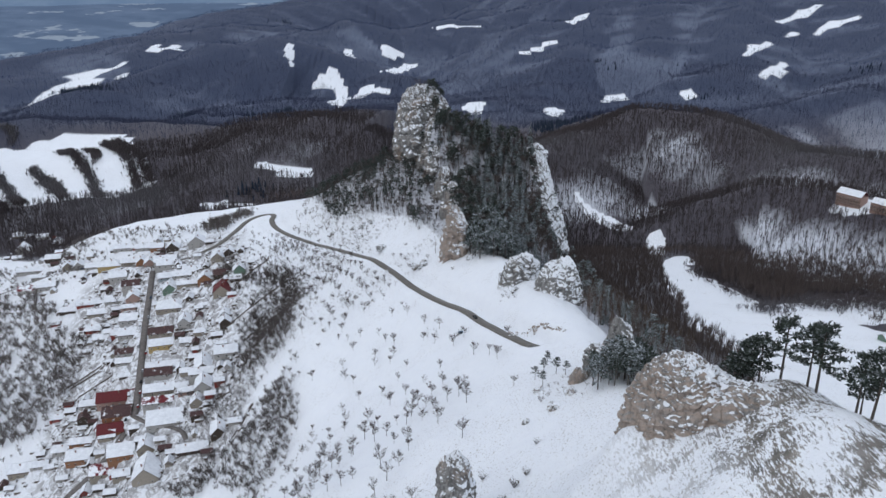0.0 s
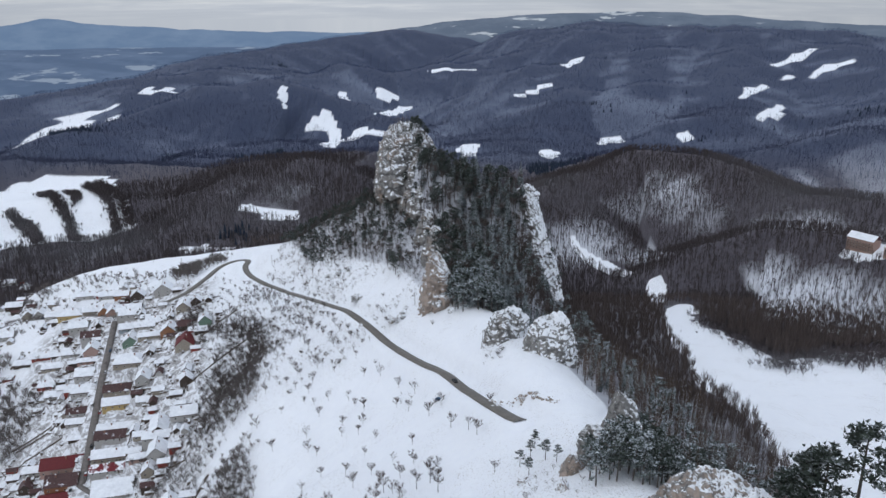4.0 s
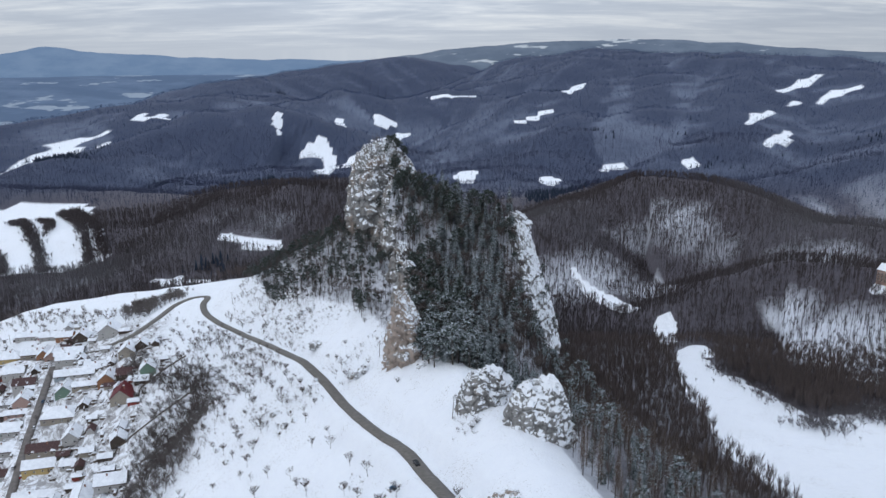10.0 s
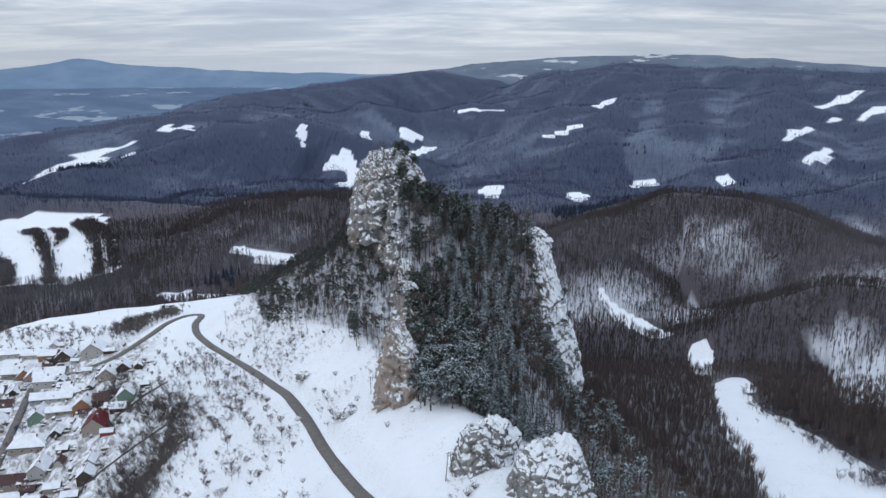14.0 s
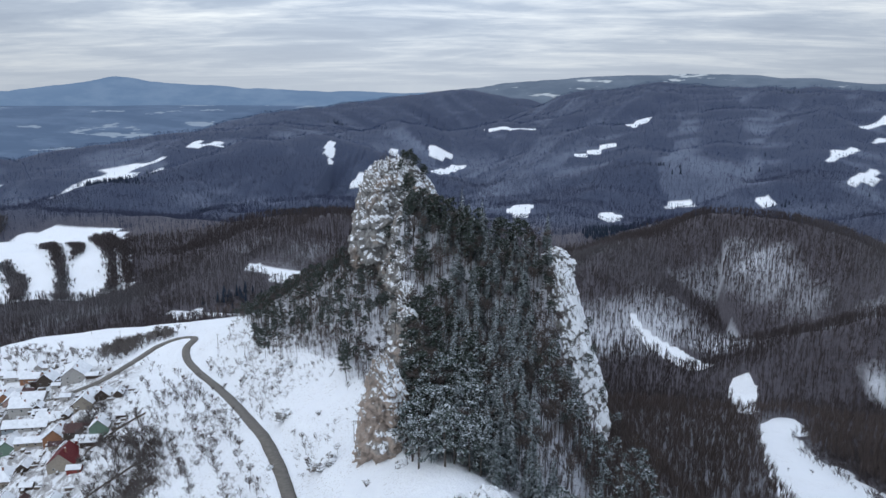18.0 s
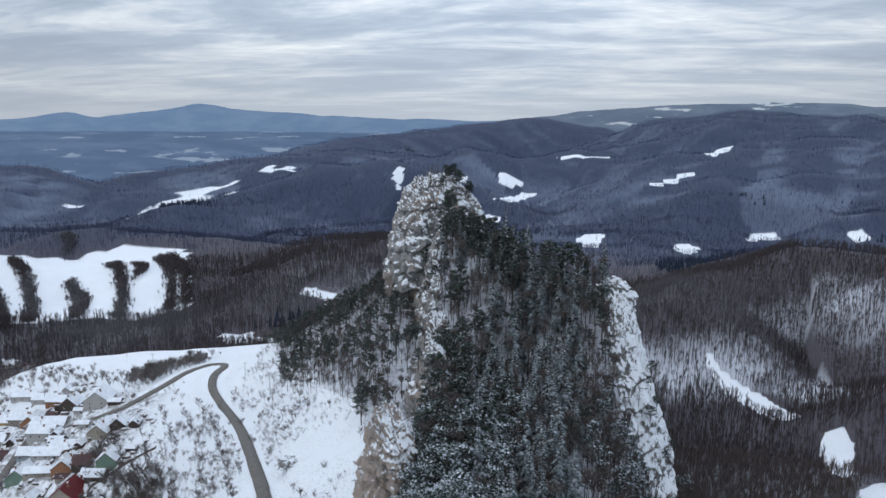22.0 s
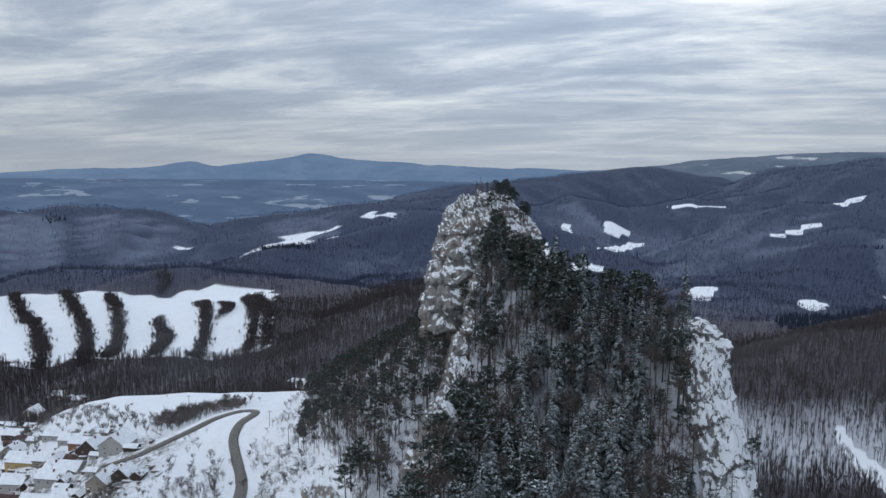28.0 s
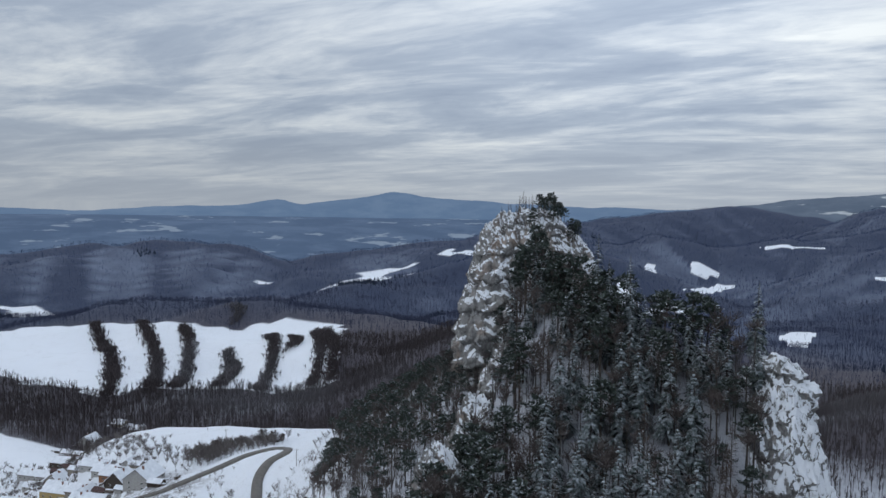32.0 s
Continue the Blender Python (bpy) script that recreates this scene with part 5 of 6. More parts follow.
def house(x, y, ridge, L, W, H, roof, wall, seed, plain=False):
    rng = random.Random(seed)
    L, W, H = L * 1.15, W * 1.24, H * .98
    turn = STREET_TURN + rng.uniform(-3, 3) - (0 if ridge == "s" else 90)
    rise = W * (.30 if ridge != "s" else .42) * rng.uniform(.9, 1.1)
    z = gz(x, y)
    low = min(gz(x + a, y + b) for a in (-L / 3, L / 3) for b in (-W / 3, W / 3))
    name = "house" if L * W > 75 else "shed"
    roofs = {"s": "snow-covered", "d": "dark brown", "r": "dark red sheet-metal", "m": "red, half snow-covered"}
    root = tagged(new(name), "%s village %s with a %s %s roof" % (WALL_WORDS[wall], name, roofs[roof], "hipped" if ridge == "h" else "gabled"), name, "village houses")
    root.empty_display_size = 1
    root.matrix_basis = pose(x, y, z, 0, 0, turn)
    base = min(low - z, -.6) - .6
    bm = bmesh.new()
    hl, hw = L / 2, W / 2
    if ridge == "h":
        box(bm, -hl, -hw, base, hl, hw, H)
    else:
        v = [bm.verts.new(p) for e in (-hl, hl) for p in ((e, -hw, base), (e, hw, base), (e, hw, H), (e, 0, H + rise), (e, -hw, H))]
        bm.faces.new(v[4::-1])
        bm.faces.new(v[5:])
        for i in range(5):
            bm.faces.new((v[i], v[(i + 1) % 5], v[5 + (i + 1) % 5], v[5 + i]))
    body = part("wall", bm, WALLS[wall], root)
    o, g = .55, .5
    cover = {"s": M_DARK, "d": M_DARK, "r": M_RED, "m": M_RED_SNOWY}[roof]
    k = rise / hw
    eave = H - k * o
    cut = hw if ridge == "h" else 0
    for s in (-1, 1):
        n = Vector((0, s * k, 1)).normalized()
        pts = [(-hl - g, s * (hw + o), eave), (hl + g, s * (hw + o), eave), (hl + g - cut, 0, H + rise), (-hl - g + cut, 0, H + rise)]
        if s < 0:
            pts = pts[::-1]
        bm = bmesh.new()
        roof_slab(bm, pts[::-1], n, .16)
        rf = part("roof", bm, cover, root)
        if roof == "s":
            bm = bmesh.new()
            m = Vector((0, 0, (eave + H + rise) / 2))
            slip = rng.uniform(.93, 1.0)
            roof_slab(bm, [Vector(p) + n * .165 for p in [((q[0]) * .99, q[1] * slip if abs(q[1]) > .1 else q[1], q[2] + (k * hw * (1 - slip) if abs(q[1]) > .1 else 0)) for q in pts[::-1]]], n, rng.uniform(.22, .36))
            part("snow", bm, M_ROOFSNOW, rf, "smooth layer of fresh snow")
    if ridge == "h":
        for s in (-1, 1):
            n = Vector((s * rise / (cut + .01), 0, 1)).normalized()
            pts = [(s * (hl + g), -s * (hw + o), eave), (s * (hl + g), s * (hw + o), eave), (s * (hl + g - cut), 0, H + rise)]
            bm = bmesh.new()
            roof_slab(bm, pts, n, .16)
            rf = part("roof", bm, cover, root)
            bm = bmesh.new()
            roof_slab(bm, [Vector(p) + n * .165 for p in pts], n, .28)
            part("snow", bm, M_ROOFSNOW, rf, "smooth layer of fresh snow")
    if name == "house":
        bm = bmesh.new()
        cx, cy = rng.uniform(-hl * .5, hl * .5), rng.choice((-1, 1)) * hw * .25
        box(bm, cx - .4, cy - .4, H + rise * .4, cx + .4, cy + .4, H + rise + 1.1, .05)
        ch = part("chimney", bm, M_CHIMNEY, root)
        bm = bmesh.new()
        box(bm, cx - .5, cy - .5, H + rise + 1.1, cx + .5, cy + .5, H + rise + 1.3, .05)
        part("cap", bm, M_ROOFSNOW, ch, "snow-capped chimney top")
    # windows on the sides that face the flight, and a door
    spots = []
    n = max(1, int(L / 4.5))
    for i in range(n):
        spots.append((-hl + L * (i + .5) / n, -hw, 0))
    for sx in (-1, 1):
        for e in (-.25, .25):
            spots.append((sx * hl, e * W, 1))
    storeys = (1.5,) if H < 4.5 else (1.3, 3.9)
    for px, py, end in () if plain else spots:
        for zz in storeys:
            bm = bmesh.new()
            if end:
                s = 1 if px > 0 else -1
                box(bm, min(px, px + s * .07), py - .55, zz - .6, max(px, px + s * .07), py + .55, zz + .6)
            else:
                box(bm, px - .6, py - .07, zz - .6, px + .6, py, zz + .6)
            wd = part("window", bm, M_FRAME, root)
            bm = bmesh.new()
            if end:
                box(bm, min(px + s * .05, px + s * .10), py - .44, zz - .49, max(px + s * .05, px + s * .10), py + .44, zz + .49)
            else:
                box(bm, px - .49, py - .10, zz - .49, px + .49, py - .05, zz + .49)
            part("pane", bm, M_GLASS, wd)
        if L < 10:
            break
    bm = bmesh.new()
    box(bm, hl * .55, -hw - .09, -.1, hl * .55 + 1.0, -hw, 2.0, .02)
    part("door", bm, M_WOOD, root, "dark timber door")
    return root


k = 0
for row in (EAST_ROW, BACK_ROW, LOWER_ROW, WEST_ROW, WEST_LOWER, NORTH_ROW, NORTH_WEST, HILLSIDE):
    for item in row.split("; "):
        a = item.split()
        k += 1
        house(float(a[0]), float(a[1]), a[2], float(a[3]), float(a[4]), float(a[5]) * .9, a[6], a[7], k)
house(-212, 740, "p", 10, 7, 3, "s", "d", 901)
for i, (x, y, r) in enumerate(OUTBUILDINGS):
    house(x, y, "ps"[i % 3 == 0], r * 1.75, r * 1.1, 2.3, "ssssd"[i % 5], "dweddrdw"[i % 8], 1000 + i, True)


# ---- garden fences, one per plot edge ----
def fence(ax, ay, bx, by, h=1.2):
    n = max(2, int(math.hypot(bx - ax, by - ay) / 2.5))
    root = tagged(new("fence"), "dark timber garden fence edged with snow", "fence", "garden fences")
    root.location = (ax, ay, gz(ax, ay))
    zs = [gz(ax + (bx - ax) * i / n, ay + (by - ay) * i / n) for i in range(n + 1)]
    for i in range(n):
        s = Soup()
        p = Vector(((bx - ax) * i / n, (by - ay) * i / n, zs[i] - zs[0]))
        q = Vector(((bx - ax) * (i + 1) / n, (by - ay) * (i + 1) / n, zs[i + 1] - zs[0]))
        w = (q - p).cross(Vector((0, 0, 1))).normalized() * .06
        v = [p - w, p + w, q + w, q - w]
        lo, hi = Vector((0, 0, -.3)), Vector((0, 0, h))
        me = mesh_from("panel", [tuple(a + lo) for a in v] + [tuple(a + hi) for a in v], [(3, 2, 1, 0), (4, 5, 6, 7), (0, 1, 5, 4), (1, 2, 6, 5), (2, 3, 7, 6), (3, 0, 4, 7)], M_WOOD)
        hang("panel", me, root)


ux, uy = math.cos(radians(13.7)), math.sin(radians(13.7))
for i, (sx, sy) in enumerate(((-262, 585), (-258, 568), (-254, 552), (-250, 536), (-246, 520), (-243, 508), (-238, 488), (-268, 612))):
    for side, a, b in ((-1, 24, 62), (1, 26, 52)):
        if (i + side) % 3:
            fence(sx + side * ux * a, sy + side * uy * a, sx + side * ux * b, sy + side * uy * b)
for a in ((-150, 500, -108, 512), (-175, 520, -132, 540), (-172, 455, -152, 452), (-165, 420, -128, 424), (-128, 424, -140, 408), (-320, 540, -290, 548), (-300, 470, -275, 478), (-176, 566, -150, 586), (-222, 700, -240, 716)):
    fence(*a)


# ---- sheds, woodpiles and other yard clutter ----
def clutter():
    rng = random.Random(5)
    dark, pale = Soup(), Soup()
    for _ in range(900):
        hx_, hy_, r = rng.choice(PADS)
        a, d = rng.uniform(0, 6.28), r + rng.uniform(1.0, 9.0)
        x, y = hx_ + math.cos(a) * d, hy_ + math.sin(a) * d
        if min(np.hypot(line[:, 0] - x, line[:, 1] - y).min() for line, _h in BEDS) < 5 or any((x - p[0]) ** 2 + (y - p[1]) ** 2 < (p[2] * .8) ** 2 for p in PADS):
            continue
        z, t = gz(x, y), radians(13.7 + rng.choice((0, 90)) + rng.uniform(-6, 6))
        l, w, h = rng.uniform(.5, 2.6), rng.uniform(.3, 1.1), rng.uniform(.5, 1.7)
        c, s = math.cos(t), math.sin(t)
        q = [(x + c * u - s * v_, y + s * u + c * v_) for u, v_ in ((-l, -w), (l, -w), (l, w), (-l, w))]
        for soup, z0, z1 in ((dark, z - .4, z + h), (pale, z + h + .005, z + h + .22)):
            k = len(soup.v)
            soup.v += [(px, py, z0) for px, py in q] + [(px, py, z1) for px, py in q]
            for f in ((4, 5, 6, 7), (0, 1, 5, 4), (1, 2, 6, 5), (2, 3, 7, 6), (3, 0, 4, 7)):
                soup.f += [(k + f[0], k + f[1], k + f[2]), (k + f[0], k + f[2], k + f[3])]
    root = tagged(new("yard_clutter", dark.mesh("yard_clutter", M_WOOD)), "woodpiles, hutches and low walls in the snowy yards", "clutter", kind="stuff")
    tagged(new("clutter_snow", pale.mesh("clutter_snow", M_ROOFSNOW)), "caps of snow on the yard clutter", "snow", kind="stuff")


clutter()


# ---- cars ----
def car(x, y, turn, paint, label=""):
    root = tagged(new("car"), label or PAINT_WORDS[paint] + " car parked beside the village street", "car", "parked cars")
    root.matrix_basis = pose(x, y, gz(x, y) + .28, 0, 0, turn)
    bm = bmesh.new()
    box(bm, -2.1, -.86, .28, 2.1, .86, .92, .16)
    part("body", bm, PAINTS[paint], root)
    bm = bmesh.new()
    vs = box(bm, -1.5, -.78, .9, 1.1, .78, 1.46)
    for v in vs:
        if v.co.z > 1.2:
            v.co.x *= .72
            v.co.y *= .84
    part("cabin", bm, M_GLASS, root, "dark glazed cabin")
    bm = bmesh.new()
    box(bm, -1.05, -.64, 1.46, .78, .64, 1.52, .02)
    part("roof", bm, PAINTS[paint] if paint < 2 else M_ROOFSNOW, root)
    for wx in (-1.3, 1.3):
        for wy in (-.82, .82):
            bm = bmesh.new()
            bmesh.ops.create_cone(bm, cap_ends=True, segments=14, radius1=.32, radius2=.32, depth=.2, matrix=pose(wx, wy, .32, 90))
            wh = part("wheel", bm, M_TYRE, root)
            bm = bmesh.new()
            bmesh.ops.create_cone(bm, cap_ends=True, segments=10, radius1=.19, radius2=.19, depth=.22, matrix=pose(wx, wy, .32, 90))
            part("rim", bm, M_METAL, wh)


car(16.5, 361, 112, 0, "black car standing on the edge of the hill road")
car(9, 352, 140, 1, "dark blue car parked on the snow below the road")
for i, (sx, sy, side, paint) in enumerate(((-268, 605, 3.6, 1), (-262, 580, 3.6, 2), (-251, 540, 3.8, 3), (-247, 520, 3.8, 2), (-244, 508, 3.6, 0), (-241, 497, 3.8, 3), (-238, 484, 3.6, 3), (-258, 570, -3.8, 4), (-252, 548, -3.6, 2), (-244, 444, 4, 4), (-382, 712, 4, 1), (-330, 690, -4, 2), (-234, 470, -4, 0))):
    car(sx + side, sy + side * .2, 104 if i < 9 or i == 12 else 20, paint)


# ---- poles ----
def pole(x, y, h, arms=1, twin=False, label="weathered timber power pole in the snow"):
    root = tagged(new("utility_pole"), label, "pole", "utility poles")
    root.matrix_basis = pose(x, y, gz(x, y), 0, 0, 30)
    for off in ((-.9, .9) if twin else (0,)):
        s = Soup()
        s.tube((off * 1.4, 0, -.5), (off * .35, 0, h), .16, .10, 7)
        hang("post", s.mesh("post", M_WOOD), root)
    for i in range(arms):
        bm = bmesh.new()
        box(bm, -1.1, -.07, h - .5 - i * .8, 1.1, .07, h - .36 - i * .8)
        arm = part("crossarm", bm, M_METAL, root)
        for ix in (-.95, 0, .95):
            bm = bmesh.new()
            bmesh.ops.create_cone(bm, cap_ends=True, segments=6, radius1=.06, radius2=.04, depth=.26, matrix=pose(ix, 0, h - .22 - i * .8))
            part("insulator", bm, M_FRAME, arm)


pole(31, 380, 9.5, 2, True, "twin-legged timber power pole beside the crag")
for x, y in ((-6, 466), (-111, 639), (-92, 600), (-282, 758), (-245, 735), (-225, 690), (-262, 640), (-248, 562), (-240, 520), (-140, 668), (-300, 690), (-350, 715)):
    pole(x, y, 8.5)


# ---- the hotel on the far slope ----
def hotel(x, y, turn, L, W, H):
    z = gz(x, y)
    root = tagged(new("hotel"), "long pink-brown hotel with rows of windows and a snowy red-edged roof", "building")
    root.matrix_basis = pose(x, y, z, 0, 0, turn)
    bm = bmesh.new()
    box(bm, -L / 2, -W / 2, -8, L / 2, W / 2, H)
    part("wall", bm, WALLS["p"], root)
    for s in (-1, 1):
        n = Vector((0, s * .8, 1)).normalized()
        pts = [(-L / 2 - .6, s * (W / 2 + .7), H - .2), (L / 2 + .6, s * (W / 2 + .7), H - .2), (L / 2 + .6, 0, H + W * .40), (-L / 2 - .6, 0, H + W * .40)]
        pts = pts if s < 0 else pts[::-1]
        bm = bmesh.new()
        roof_slab(bm, pts, n, .25)
        rf = part("roof", bm, M_RED, root)
        bm = bmesh.new()
        roof_slab(bm, [Vector(p) * .985 + n * .35 for p in pts], n, .3)
        part("snow", bm, M_ROOFSNOW, rf, "snow on the roof")
    for row_ in range(int(H / 3)):
        for i in range(int(L / 3.2)):
            px, zz = -L / 2 + 1.7 + i * 3.2, 1.6 + row_ * 3
            for face in (-W / 2, ):
                bm = bmesh.new()
                box(bm, px - .7, face - .08, zz - .75, px + .7, face, zz + .75)
                wd = part("window", bm, M_FRAME, root)
                bm = bmesh.new()
                box(bm, px - .58, face - .12, zz - .63, px + .58, face - .06, zz + .63)
                part("pane", bm, M_GLASS, wd)
        bm = bmesh.new()
        box(bm, -L / 2, -W / 2 - 1.3, .45 + row_ * 3, L / 2, -W / 2, .62 + row_ * 3)
        part("balcony", bm, M_WOOD, root, "timber balcony along the front")


hotel(447, 776, -60, 28, 13, 11)
hotel(462, 742, -60, 20, 12, 8)
house(300, 446, "p", 8, 6, 3, "s", "g", 950)


# ---- woods of the hills, too many trees to count ----
def brush(px, py, pz, h, spread_, n, rng, thick=.010, low=.15):
    """Many leafless trees: a thin stem and n pointed boughs each."""
    m = len(px)
    V = []
    P = np.column_stack([px, py, pz])
    for k in range(n):
        a = rng.uniform(0, 6.28, m)
        r = h * spread_ * rng.uniform(.35, 1.1, m)
        z0 = h * rng.uniform(low, .62, m)
        lo = P + np.column_stack([np.zeros(m), np.zeros(m), z0])
        w = np.column_stack([-np.sin(a), np.cos(a), np.zeros(m)]) * (h * thick * rng.uniform(.6, 1.4, m))[:, None]
        tip = P + np.column_stack([np.cos(a) * r, np.sin(a) * r, z0 + (h - z0) * rng.uniform(.5, 1.0, m)])
        mid = lo * .55 + tip * .45 + np.column_stack([np.cos(a), np.sin(a), np.zeros(m)]) * (r * .12)[:, None]
        V.append(np.stack([lo - w * .3, mid + w, tip], 1))
    for ang in (0.3, 1.9):
        w = np.column_stack([np.full(m, math.cos(ang)), np.full(m, math.sin(ang)), np.zeros(m)]) * (h * min(.02, thick + .006))[:, None]
        V.append(np.stack([P - w - [0, 0, 1], P + w - [0, 0, 1], P + np.column_stack([0 * h, 0 * h, h * .9])], 1))
    V = np.stack(V, 1).reshape(-1, 3)
    return V, np.arange(len(V)).reshape(-1, 3)


def cones(px, py, pz, h, rng):
    m = len(px)
    P = np.column_stack([px, py, pz])
    top = P + np.column_stack([0 * h, 0 * h, h])
    V = []
    for tier in (0.0, .35):
        ring = []
        for k in range(5):
            a = k * 1.2566 + rng.uniform(0, .6, m)
            r = h * .17 * (1 - tier) * rng.uniform(.8, 1.2, m)
            ring.append(P + np.column_stack([np.cos(a) * r, np.sin(a) * r, h * (.08 + tier)]))
        for k in range(5):
            V.append(np.stack([ring[k], ring[(k + 1) % 5], top], 1))
    V = np.stack(V, 1).reshape(-1, 3)
    return V, np.arange(len(V)).reshape(-1, 3)


def belt(name, near, far, gap, size, n, seed, a0=48, a1=152, thick=.02, firs=.72, material=None):
    """One stretch of woods between two distances from the rock hill's foot."""
    rng = np.random.RandomState(seed)
    area = (far * far - near * near) / 2 * radians(a1 - a0)
    count = int(area / (gap * gap))
    r = np.sqrt(rng.uniform(near * near, far * far, count))
    a = np.radians(rng.uniform(a0, a1, count))
    x, y = 40 + r * np.cos(a), 200 + r * np.sin(a)
    w = wood(x, y)
    pale = paleness(x, y)
    keep = ((w > .5) | (y > 1500) & (rng.uniform(0, 1, count) < .05)) & (rng.uniform(0, 1, count) < 1.02 - .30 * pale)
    # plots near the rocks carry single trees of their own
    keep &= (y > 700) | (x - spur_x(y) > 20) & ~((x < np.interp(y, [430, 500, 560, 590, 650], [62, 66, 82, 98, 100])) & (y > 420))
    keep &= (y > 470) | (x - spur_x(y) > 105) | (rng.uniform(0, 1, count) < .04)
    x, y = x[keep], y[keep]
    z = ground_z(x, y)
    h = size * rng.uniform(.7, 1.2, len(x))
    fir = waves(x, y, 260, 31, 3) + .12 * rng.normal(0, 1, len(x)) > firs
    V, F = brush(x[~fir], y[~fir], z[~fir], h[~fir], .13, n, rng, thick, .3)
    tagged(new(name, tri_mesh(name, V, F, material or M_WOODS)), "leafless winter woods with snow between the trunks", "woods", kind="stuff")
    if not fir.any():
        return
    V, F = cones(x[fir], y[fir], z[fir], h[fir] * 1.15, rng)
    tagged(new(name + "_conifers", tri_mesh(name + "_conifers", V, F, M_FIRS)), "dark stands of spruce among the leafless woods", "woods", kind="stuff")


belt("near_woods", 60, 620, 3.2, 13, 20, 1, 20, 120, .0052, 9, M_NEARWOODS)
belt("hill_woods", 620, 1350, 4.0, 14, 8, 2, thick=.013, firs=1.1)
# the two farther belts take the wood colours with haze mixed in
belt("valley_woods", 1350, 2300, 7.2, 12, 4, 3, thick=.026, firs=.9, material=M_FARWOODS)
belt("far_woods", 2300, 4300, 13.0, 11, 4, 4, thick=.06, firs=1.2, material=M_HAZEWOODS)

# hedgerows between the strips of the ski field
HEDGES = [(-1025, 1266, -691, 1016), (-951, 1303, -652, 1047), (-882, 1333, -648, 1080), (-868, 1439, -830, 1395), (-733, 1274, -590, 1096), (-725, 1370, -549, 1128), (-670, 1358, -620, 1280), (-658, 1408, -510, 1191), (-633, 1400, -503, 1221), (-700, 1240, -640, 1160)]
hx, hy = [], []
rng_h = np.random.RandomState(9)
for ax, ay, bx, by in HEDGES:
    n = int(math.hypot(bx - ax, by - ay) * 5.0)
    s = rng_h.uniform(0, 1, n)
    hx.append(ax + (bx - ax) * s + rng_h.normal(0, 4.2, n))
    hy.append(ay + (by - ay) * s + rng_h.normal(0, 6, n) + 22 * np.sin(s * 3.1))
hx, hy = np.concatenate(hx), np.concatenate(hy)
V, F = brush(hx, hy, ground_z(hx, hy), rng_h.uniform(5, 11, len(hx)), .34, 12, rng_h, .04)
tagged(new("hedgerows", tri_mesh("hedgerows", V, F, M_WOODS)), "dark bare hedgerows crossing a steep snowfield", "hedge", kind="stuff")
# thorn scrub in the eastern valley
sx, sy = [], []
for cx, cy, a, b, n in ((262, 640, 22, 45, 300), (272, 578, 26, 30, 320), (252, 520, 16, 14, 110), (300, 640, 45, 40, 520), (330, 600, 50, 45, 520), (380, 640, 60, 60, 520), (300, 545, 34, 24, 360), (340, 530, 40, 30, 300), (390, 560, 50, 40, 300)):
    sx.append(rng_h.normal(cx, a * .55, n))
    sy.append(rng_h.normal(cy, b * .55, n))
sx, sy = np.concatenate(sx), np.concatenate(sy)
V, F = brush(sx, sy, ground_z(sx, sy), rng_h.uniform(3, 8, len(sx)), .42, 18, rng_h, .016)
tagged(new("valley_scrub", tri_mesh("valley_scrub", V, F, M_WOODS)), "dense dark thorn scrub on the snowy valley floor", "scrub", kind="stuff")

# thickets of the village belts and the undergrowth of the rock hill
tx, ty, th = [], [], []
for line, half, n, h in BELTS:
    p = glide(line, 3)
    q = p[rng_h.randint(0, len(p), n * 5)]
    tx.append(q[:, 0] + rng_h.normal(0, half * .75, n * 5))
    ty.append(q[:, 1] + rng_h.normal(0, half * .75, n * 5))
    th.append(h * rng_h.uniform(.35, .95, n * 5))
tx, ty, th = np.concatenate(tx), np.concatenate(ty), np.concatenate(th)
V, F = brush(tx, ty, ground_z(tx, ty), th, .36, 30, rng_h, .009)
tagged(new("village_thicket", tri_mesh("village_thicket", V, F, M_SCRUB)), "dense grey-brown thicket along the village edge", "thicket", kind="stuff")
# bare copses on the slopes round the village
def copse(name, poly, n, lo, hi, label):
    p = np.array(poly, float)
    x, y = rng_h.uniform(p[:, 0].min(), p[:, 0].max(), n * 4), rng_h.uniform(p[:, 1].min(), p[:, 1].max(), n * 4)
    ok = inside(x + waves(x, y, 14, 61, 2) * 5, y + waves(x, y, 14, 62, 2) * 5, poly) & (waves(x, y, 18, 63, 2) > -.7)
    ok &= np.array([all((a - q[0]) ** 2 + (b - q[1]) ** 2 > (q[2] + 1) ** 2 for q in PADS) for a, b in zip(x, y)])
    x, y = x[ok][:n], y[ok][:n]
    V, F = brush(x, y, ground_z(x, y), rng_h.uniform(lo, hi, len(x)), .34, 30, rng_h, .0075)
    tagged(new(name, tri_mesh(name, V, F, M_SCRUB)), label, "trees", kind="stuff")


copse("west_copse", [(-486, 736), (-432, 709), (-388, 667), (-345, 607), (-317, 568), (-305, 533), (-324, 526), (-332, 504), (-358, 499), (-430, 520), (-480, 600)], 1100, 6, 11, "dense bare copse on the slope beside the village gardens")
copse("gully_copse", [(-151, 580), (-130, 559), (-107, 490), (-108, 451), (-118, 441), (-145, 464), (-155, 497), (-151, 521)], 200, 5, 9, "dark bare trees in the gully above the village")
copse("lower_copse", [(-118, 420), (-99, 386), (-96, 369), (-109, 351), (-186, 399), (-175, 405), (-142, 401), (-125, 396)], 300, 4, 8, "bare trees and thorn scrub below the village")
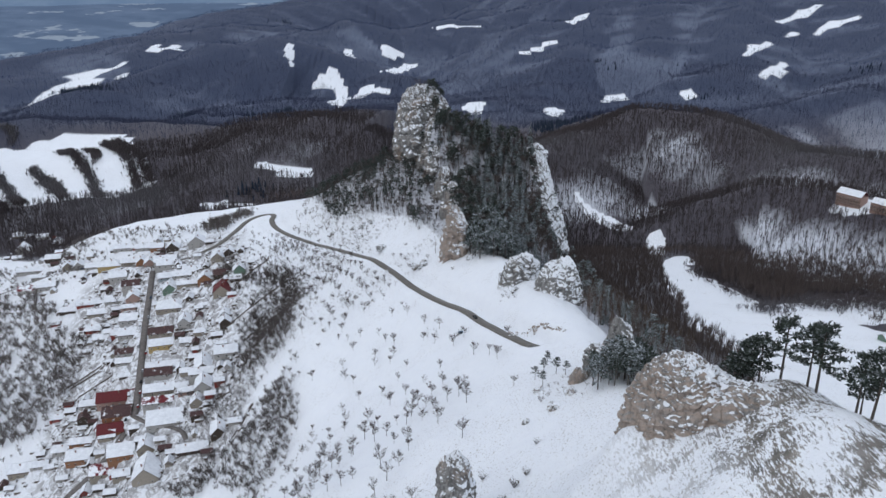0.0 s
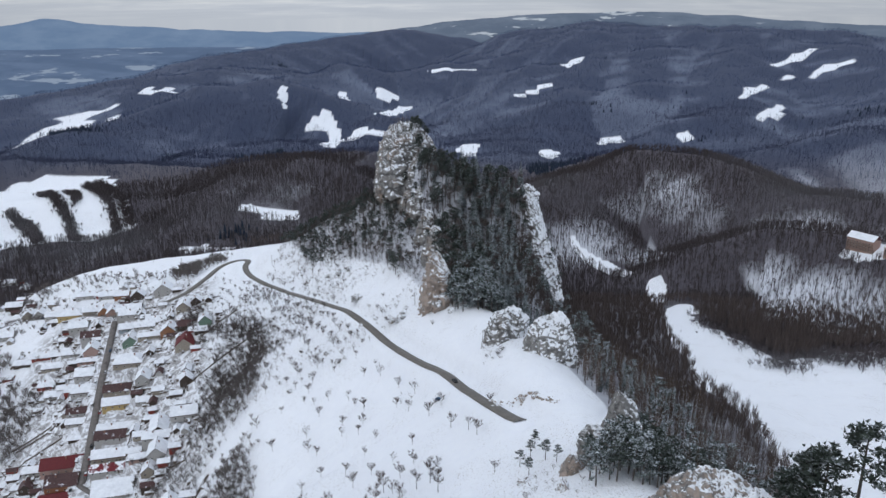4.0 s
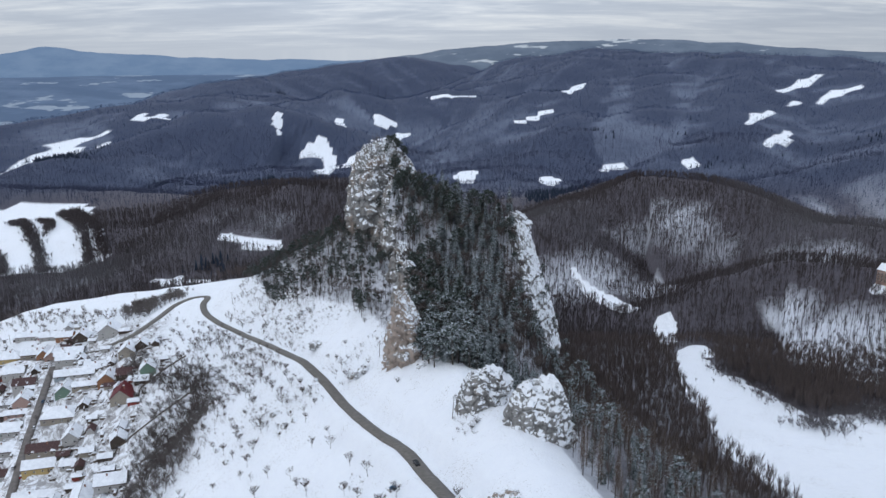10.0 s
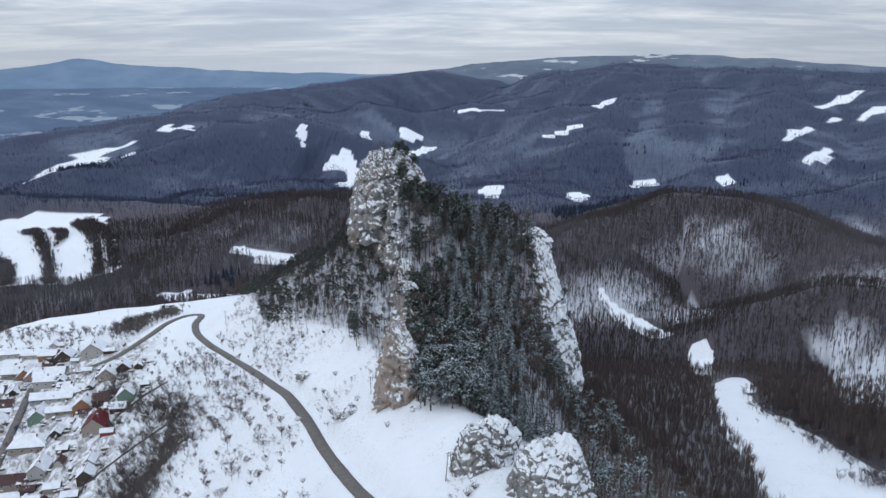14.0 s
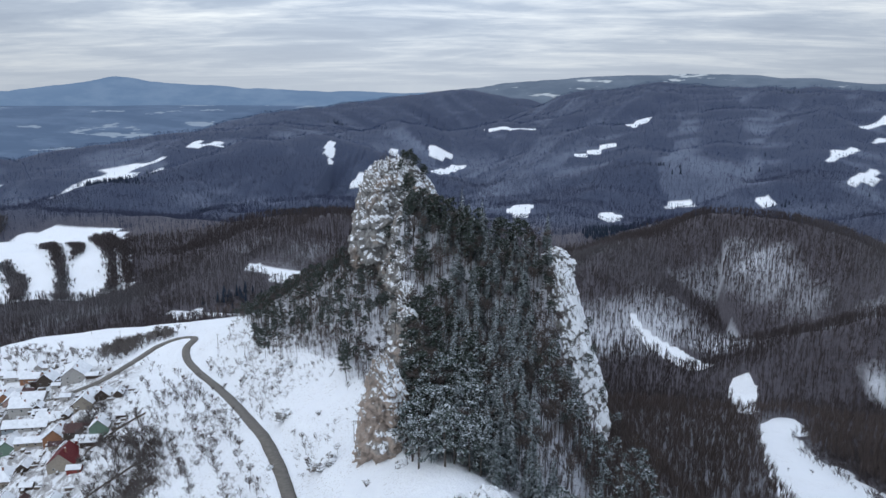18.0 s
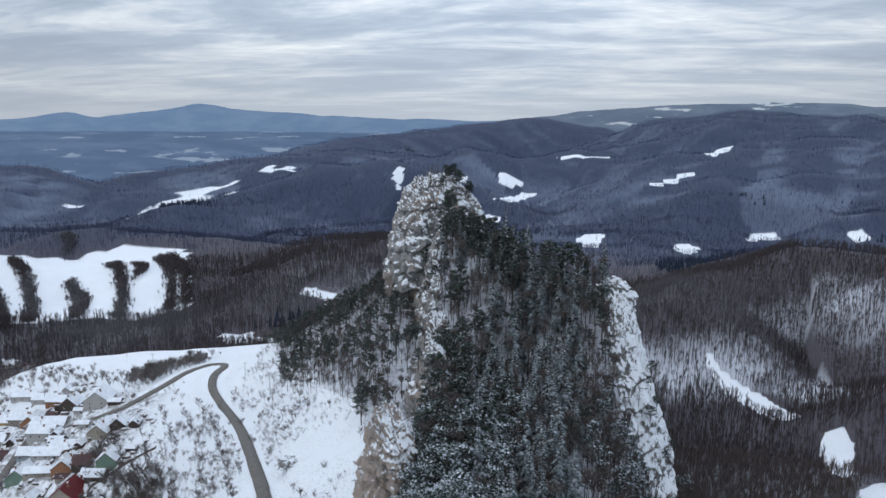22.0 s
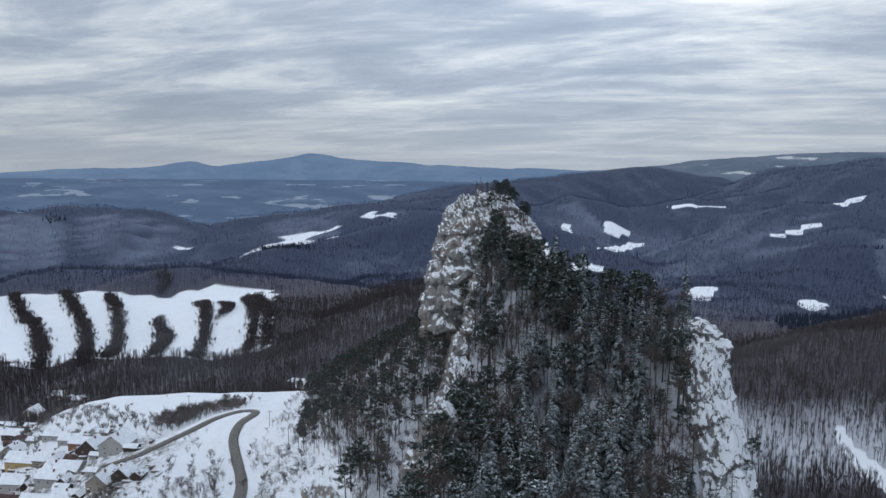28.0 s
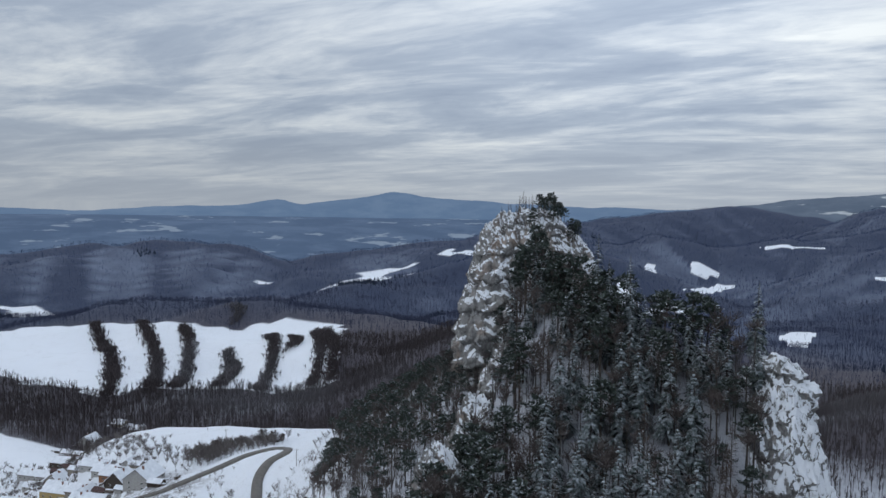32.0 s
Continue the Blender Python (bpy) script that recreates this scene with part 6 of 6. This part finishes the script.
copse("north_west_gardens", [(-500, 790), (-420, 760), (-360, 725), (-345, 700), (-400, 700), (-470, 725), (-540, 780)], 260, 3, 7, "bare garden trees among the upper houses")
copse("hairpin_copse", [(-210, 742), (-250, 722), (-240, 700), (-212, 690), (-196, 716)], 120, 4, 8, "bare trees beside the road bend")
ux_, uy_ = rng_h.uniform(-20, 84, 3600), rng_h.uniform(432, 612, 3600)
ok = np.array([on_front(a, b) for a, b in zip(ux_, uy_)])
ux_, uy_ = ux_[ok], uy_[ok]
V, F = brush(ux_, uy_, ground_z(ux_, uy_), rng_h.uniform(1.5, 9, len(ux_)), .18, 9, rng_h, .010)
tagged(new("undergrowth", tri_mesh("undergrowth", V, F, M_WOODS)), "bare saplings and undergrowth on the snowy rock hill", "undergrowth", kind="stuff")
fx, fy = rng_h.uniform(-120, -10, 2600), rng_h.uniform(500, 690, 2600)
ok = (wood(fx, fy) > .3) & (fx < -22 + .1 * (590 - fy)) & (along(fx, fy, [tuple(r) for r in BEDS[0][0]])[0] > 30 + 12 * rng_h.rand(len(fx)))
fx, fy = fx[ok], fy[ok]
V, F = brush(fx, fy, ground_z(fx, fy), rng_h.uniform(3, 10, len(fx)), .2, 10, rng_h, .010)
tagged(new("flank_wood", tri_mesh("flank_wood", V, F, M_SCRUB)), "slender bare trees on the steep flank", "undergrowth", kind="stuff")
# scattered scrub on the terraces between the village and the hill road
qx, qy = rng_h.uniform(-215, -45, 3800), rng_h.uniform(400, 690, 3800)
ok = (along(qx, qy, [tuple(r) for r in BEDS[0][0]])[0] > 7) & (waves(qx, qy, 60, 51, 3) > .05) & (qx > -205 + .25 * (qy - 400)) & (qx < -58 - .40 * np.abs(qy - 560))
qx, qy = qx[ok], qy[ok]
V, F = brush(qx, qy, ground_z(qx, qy), rng_h.uniform(1.5, 5.5, len(qx)), .38, 14, rng_h, .014)
tagged(new("terrace_scrub", tri_mesh("terrace_scrub", V, F, M_SCRUB)), "thin bare scrub on the snowy terraces", "scrub", kind="stuff")
# garden trees and hedges between the houses
ex, ey = rng_h.uniform(-345, -140, 1900), rng_h.uniform(395, 680, 1900)
ok = np.array([min(np.hypot(line[:, 0] - a, line[:, 1] - b).min() for line, _h in BEDS) > 6 and all((a - p[0]) ** 2 + (b - p[1]) ** 2 > (p[2] + 1.5) ** 2 for p in PADS) for a, b in zip(ex, ey)]) & (np.abs(ex + 245 + .25 * (ey - 560)) < 95)
ex, ey = ex[ok], ey[ok]
V, F = brush(ex, ey, ground_z(ex, ey), rng_h.uniform(1.2, 5.0, len(ex)), .4, 18, rng_h, .012)
tagged(new("garden_hedges", tri_mesh("garden_hedges", V, F, M_SCRUB)), "bare shrubs and hedges in the village gardens", "hedge", kind="stuff")
# low tufts, brambles and saplings that stick out of the snow of the open slope
px_, py_ = rng_h.uniform(-150, 60, 14000), rng_h.uniform(190, 690, 14000)
thin = waves(px_, py_, 45, 71, 3)
ok = (along(px_, py_, [tuple(r) for r in BEDS[0][0]])[0] > 5) & (px_ < spur_x(py_) - 12) & (px_ > -135 + .1 * (py_ - 300)) & (thin + .9 * step01(-40, -110, px_) * step01(430, 520, py_) + .6 * step01(470, 560, py_) - .45 * step01(440, 390, py_) > .35)
px_, py_ = px_[ok], py_[ok]
V, F = brush(px_, py_, ground_z(px_, py_), rng_h.uniform(.5, 2.4, len(px_)) ** 1.3, .45, 12, rng_h, .018)
tagged(new("slope_brambles", tri_mesh("slope_brambles", V, F, M_SCRUB)), "bare brambles and saplings poking out of the snowy slope", "scrub", kind="stuff")
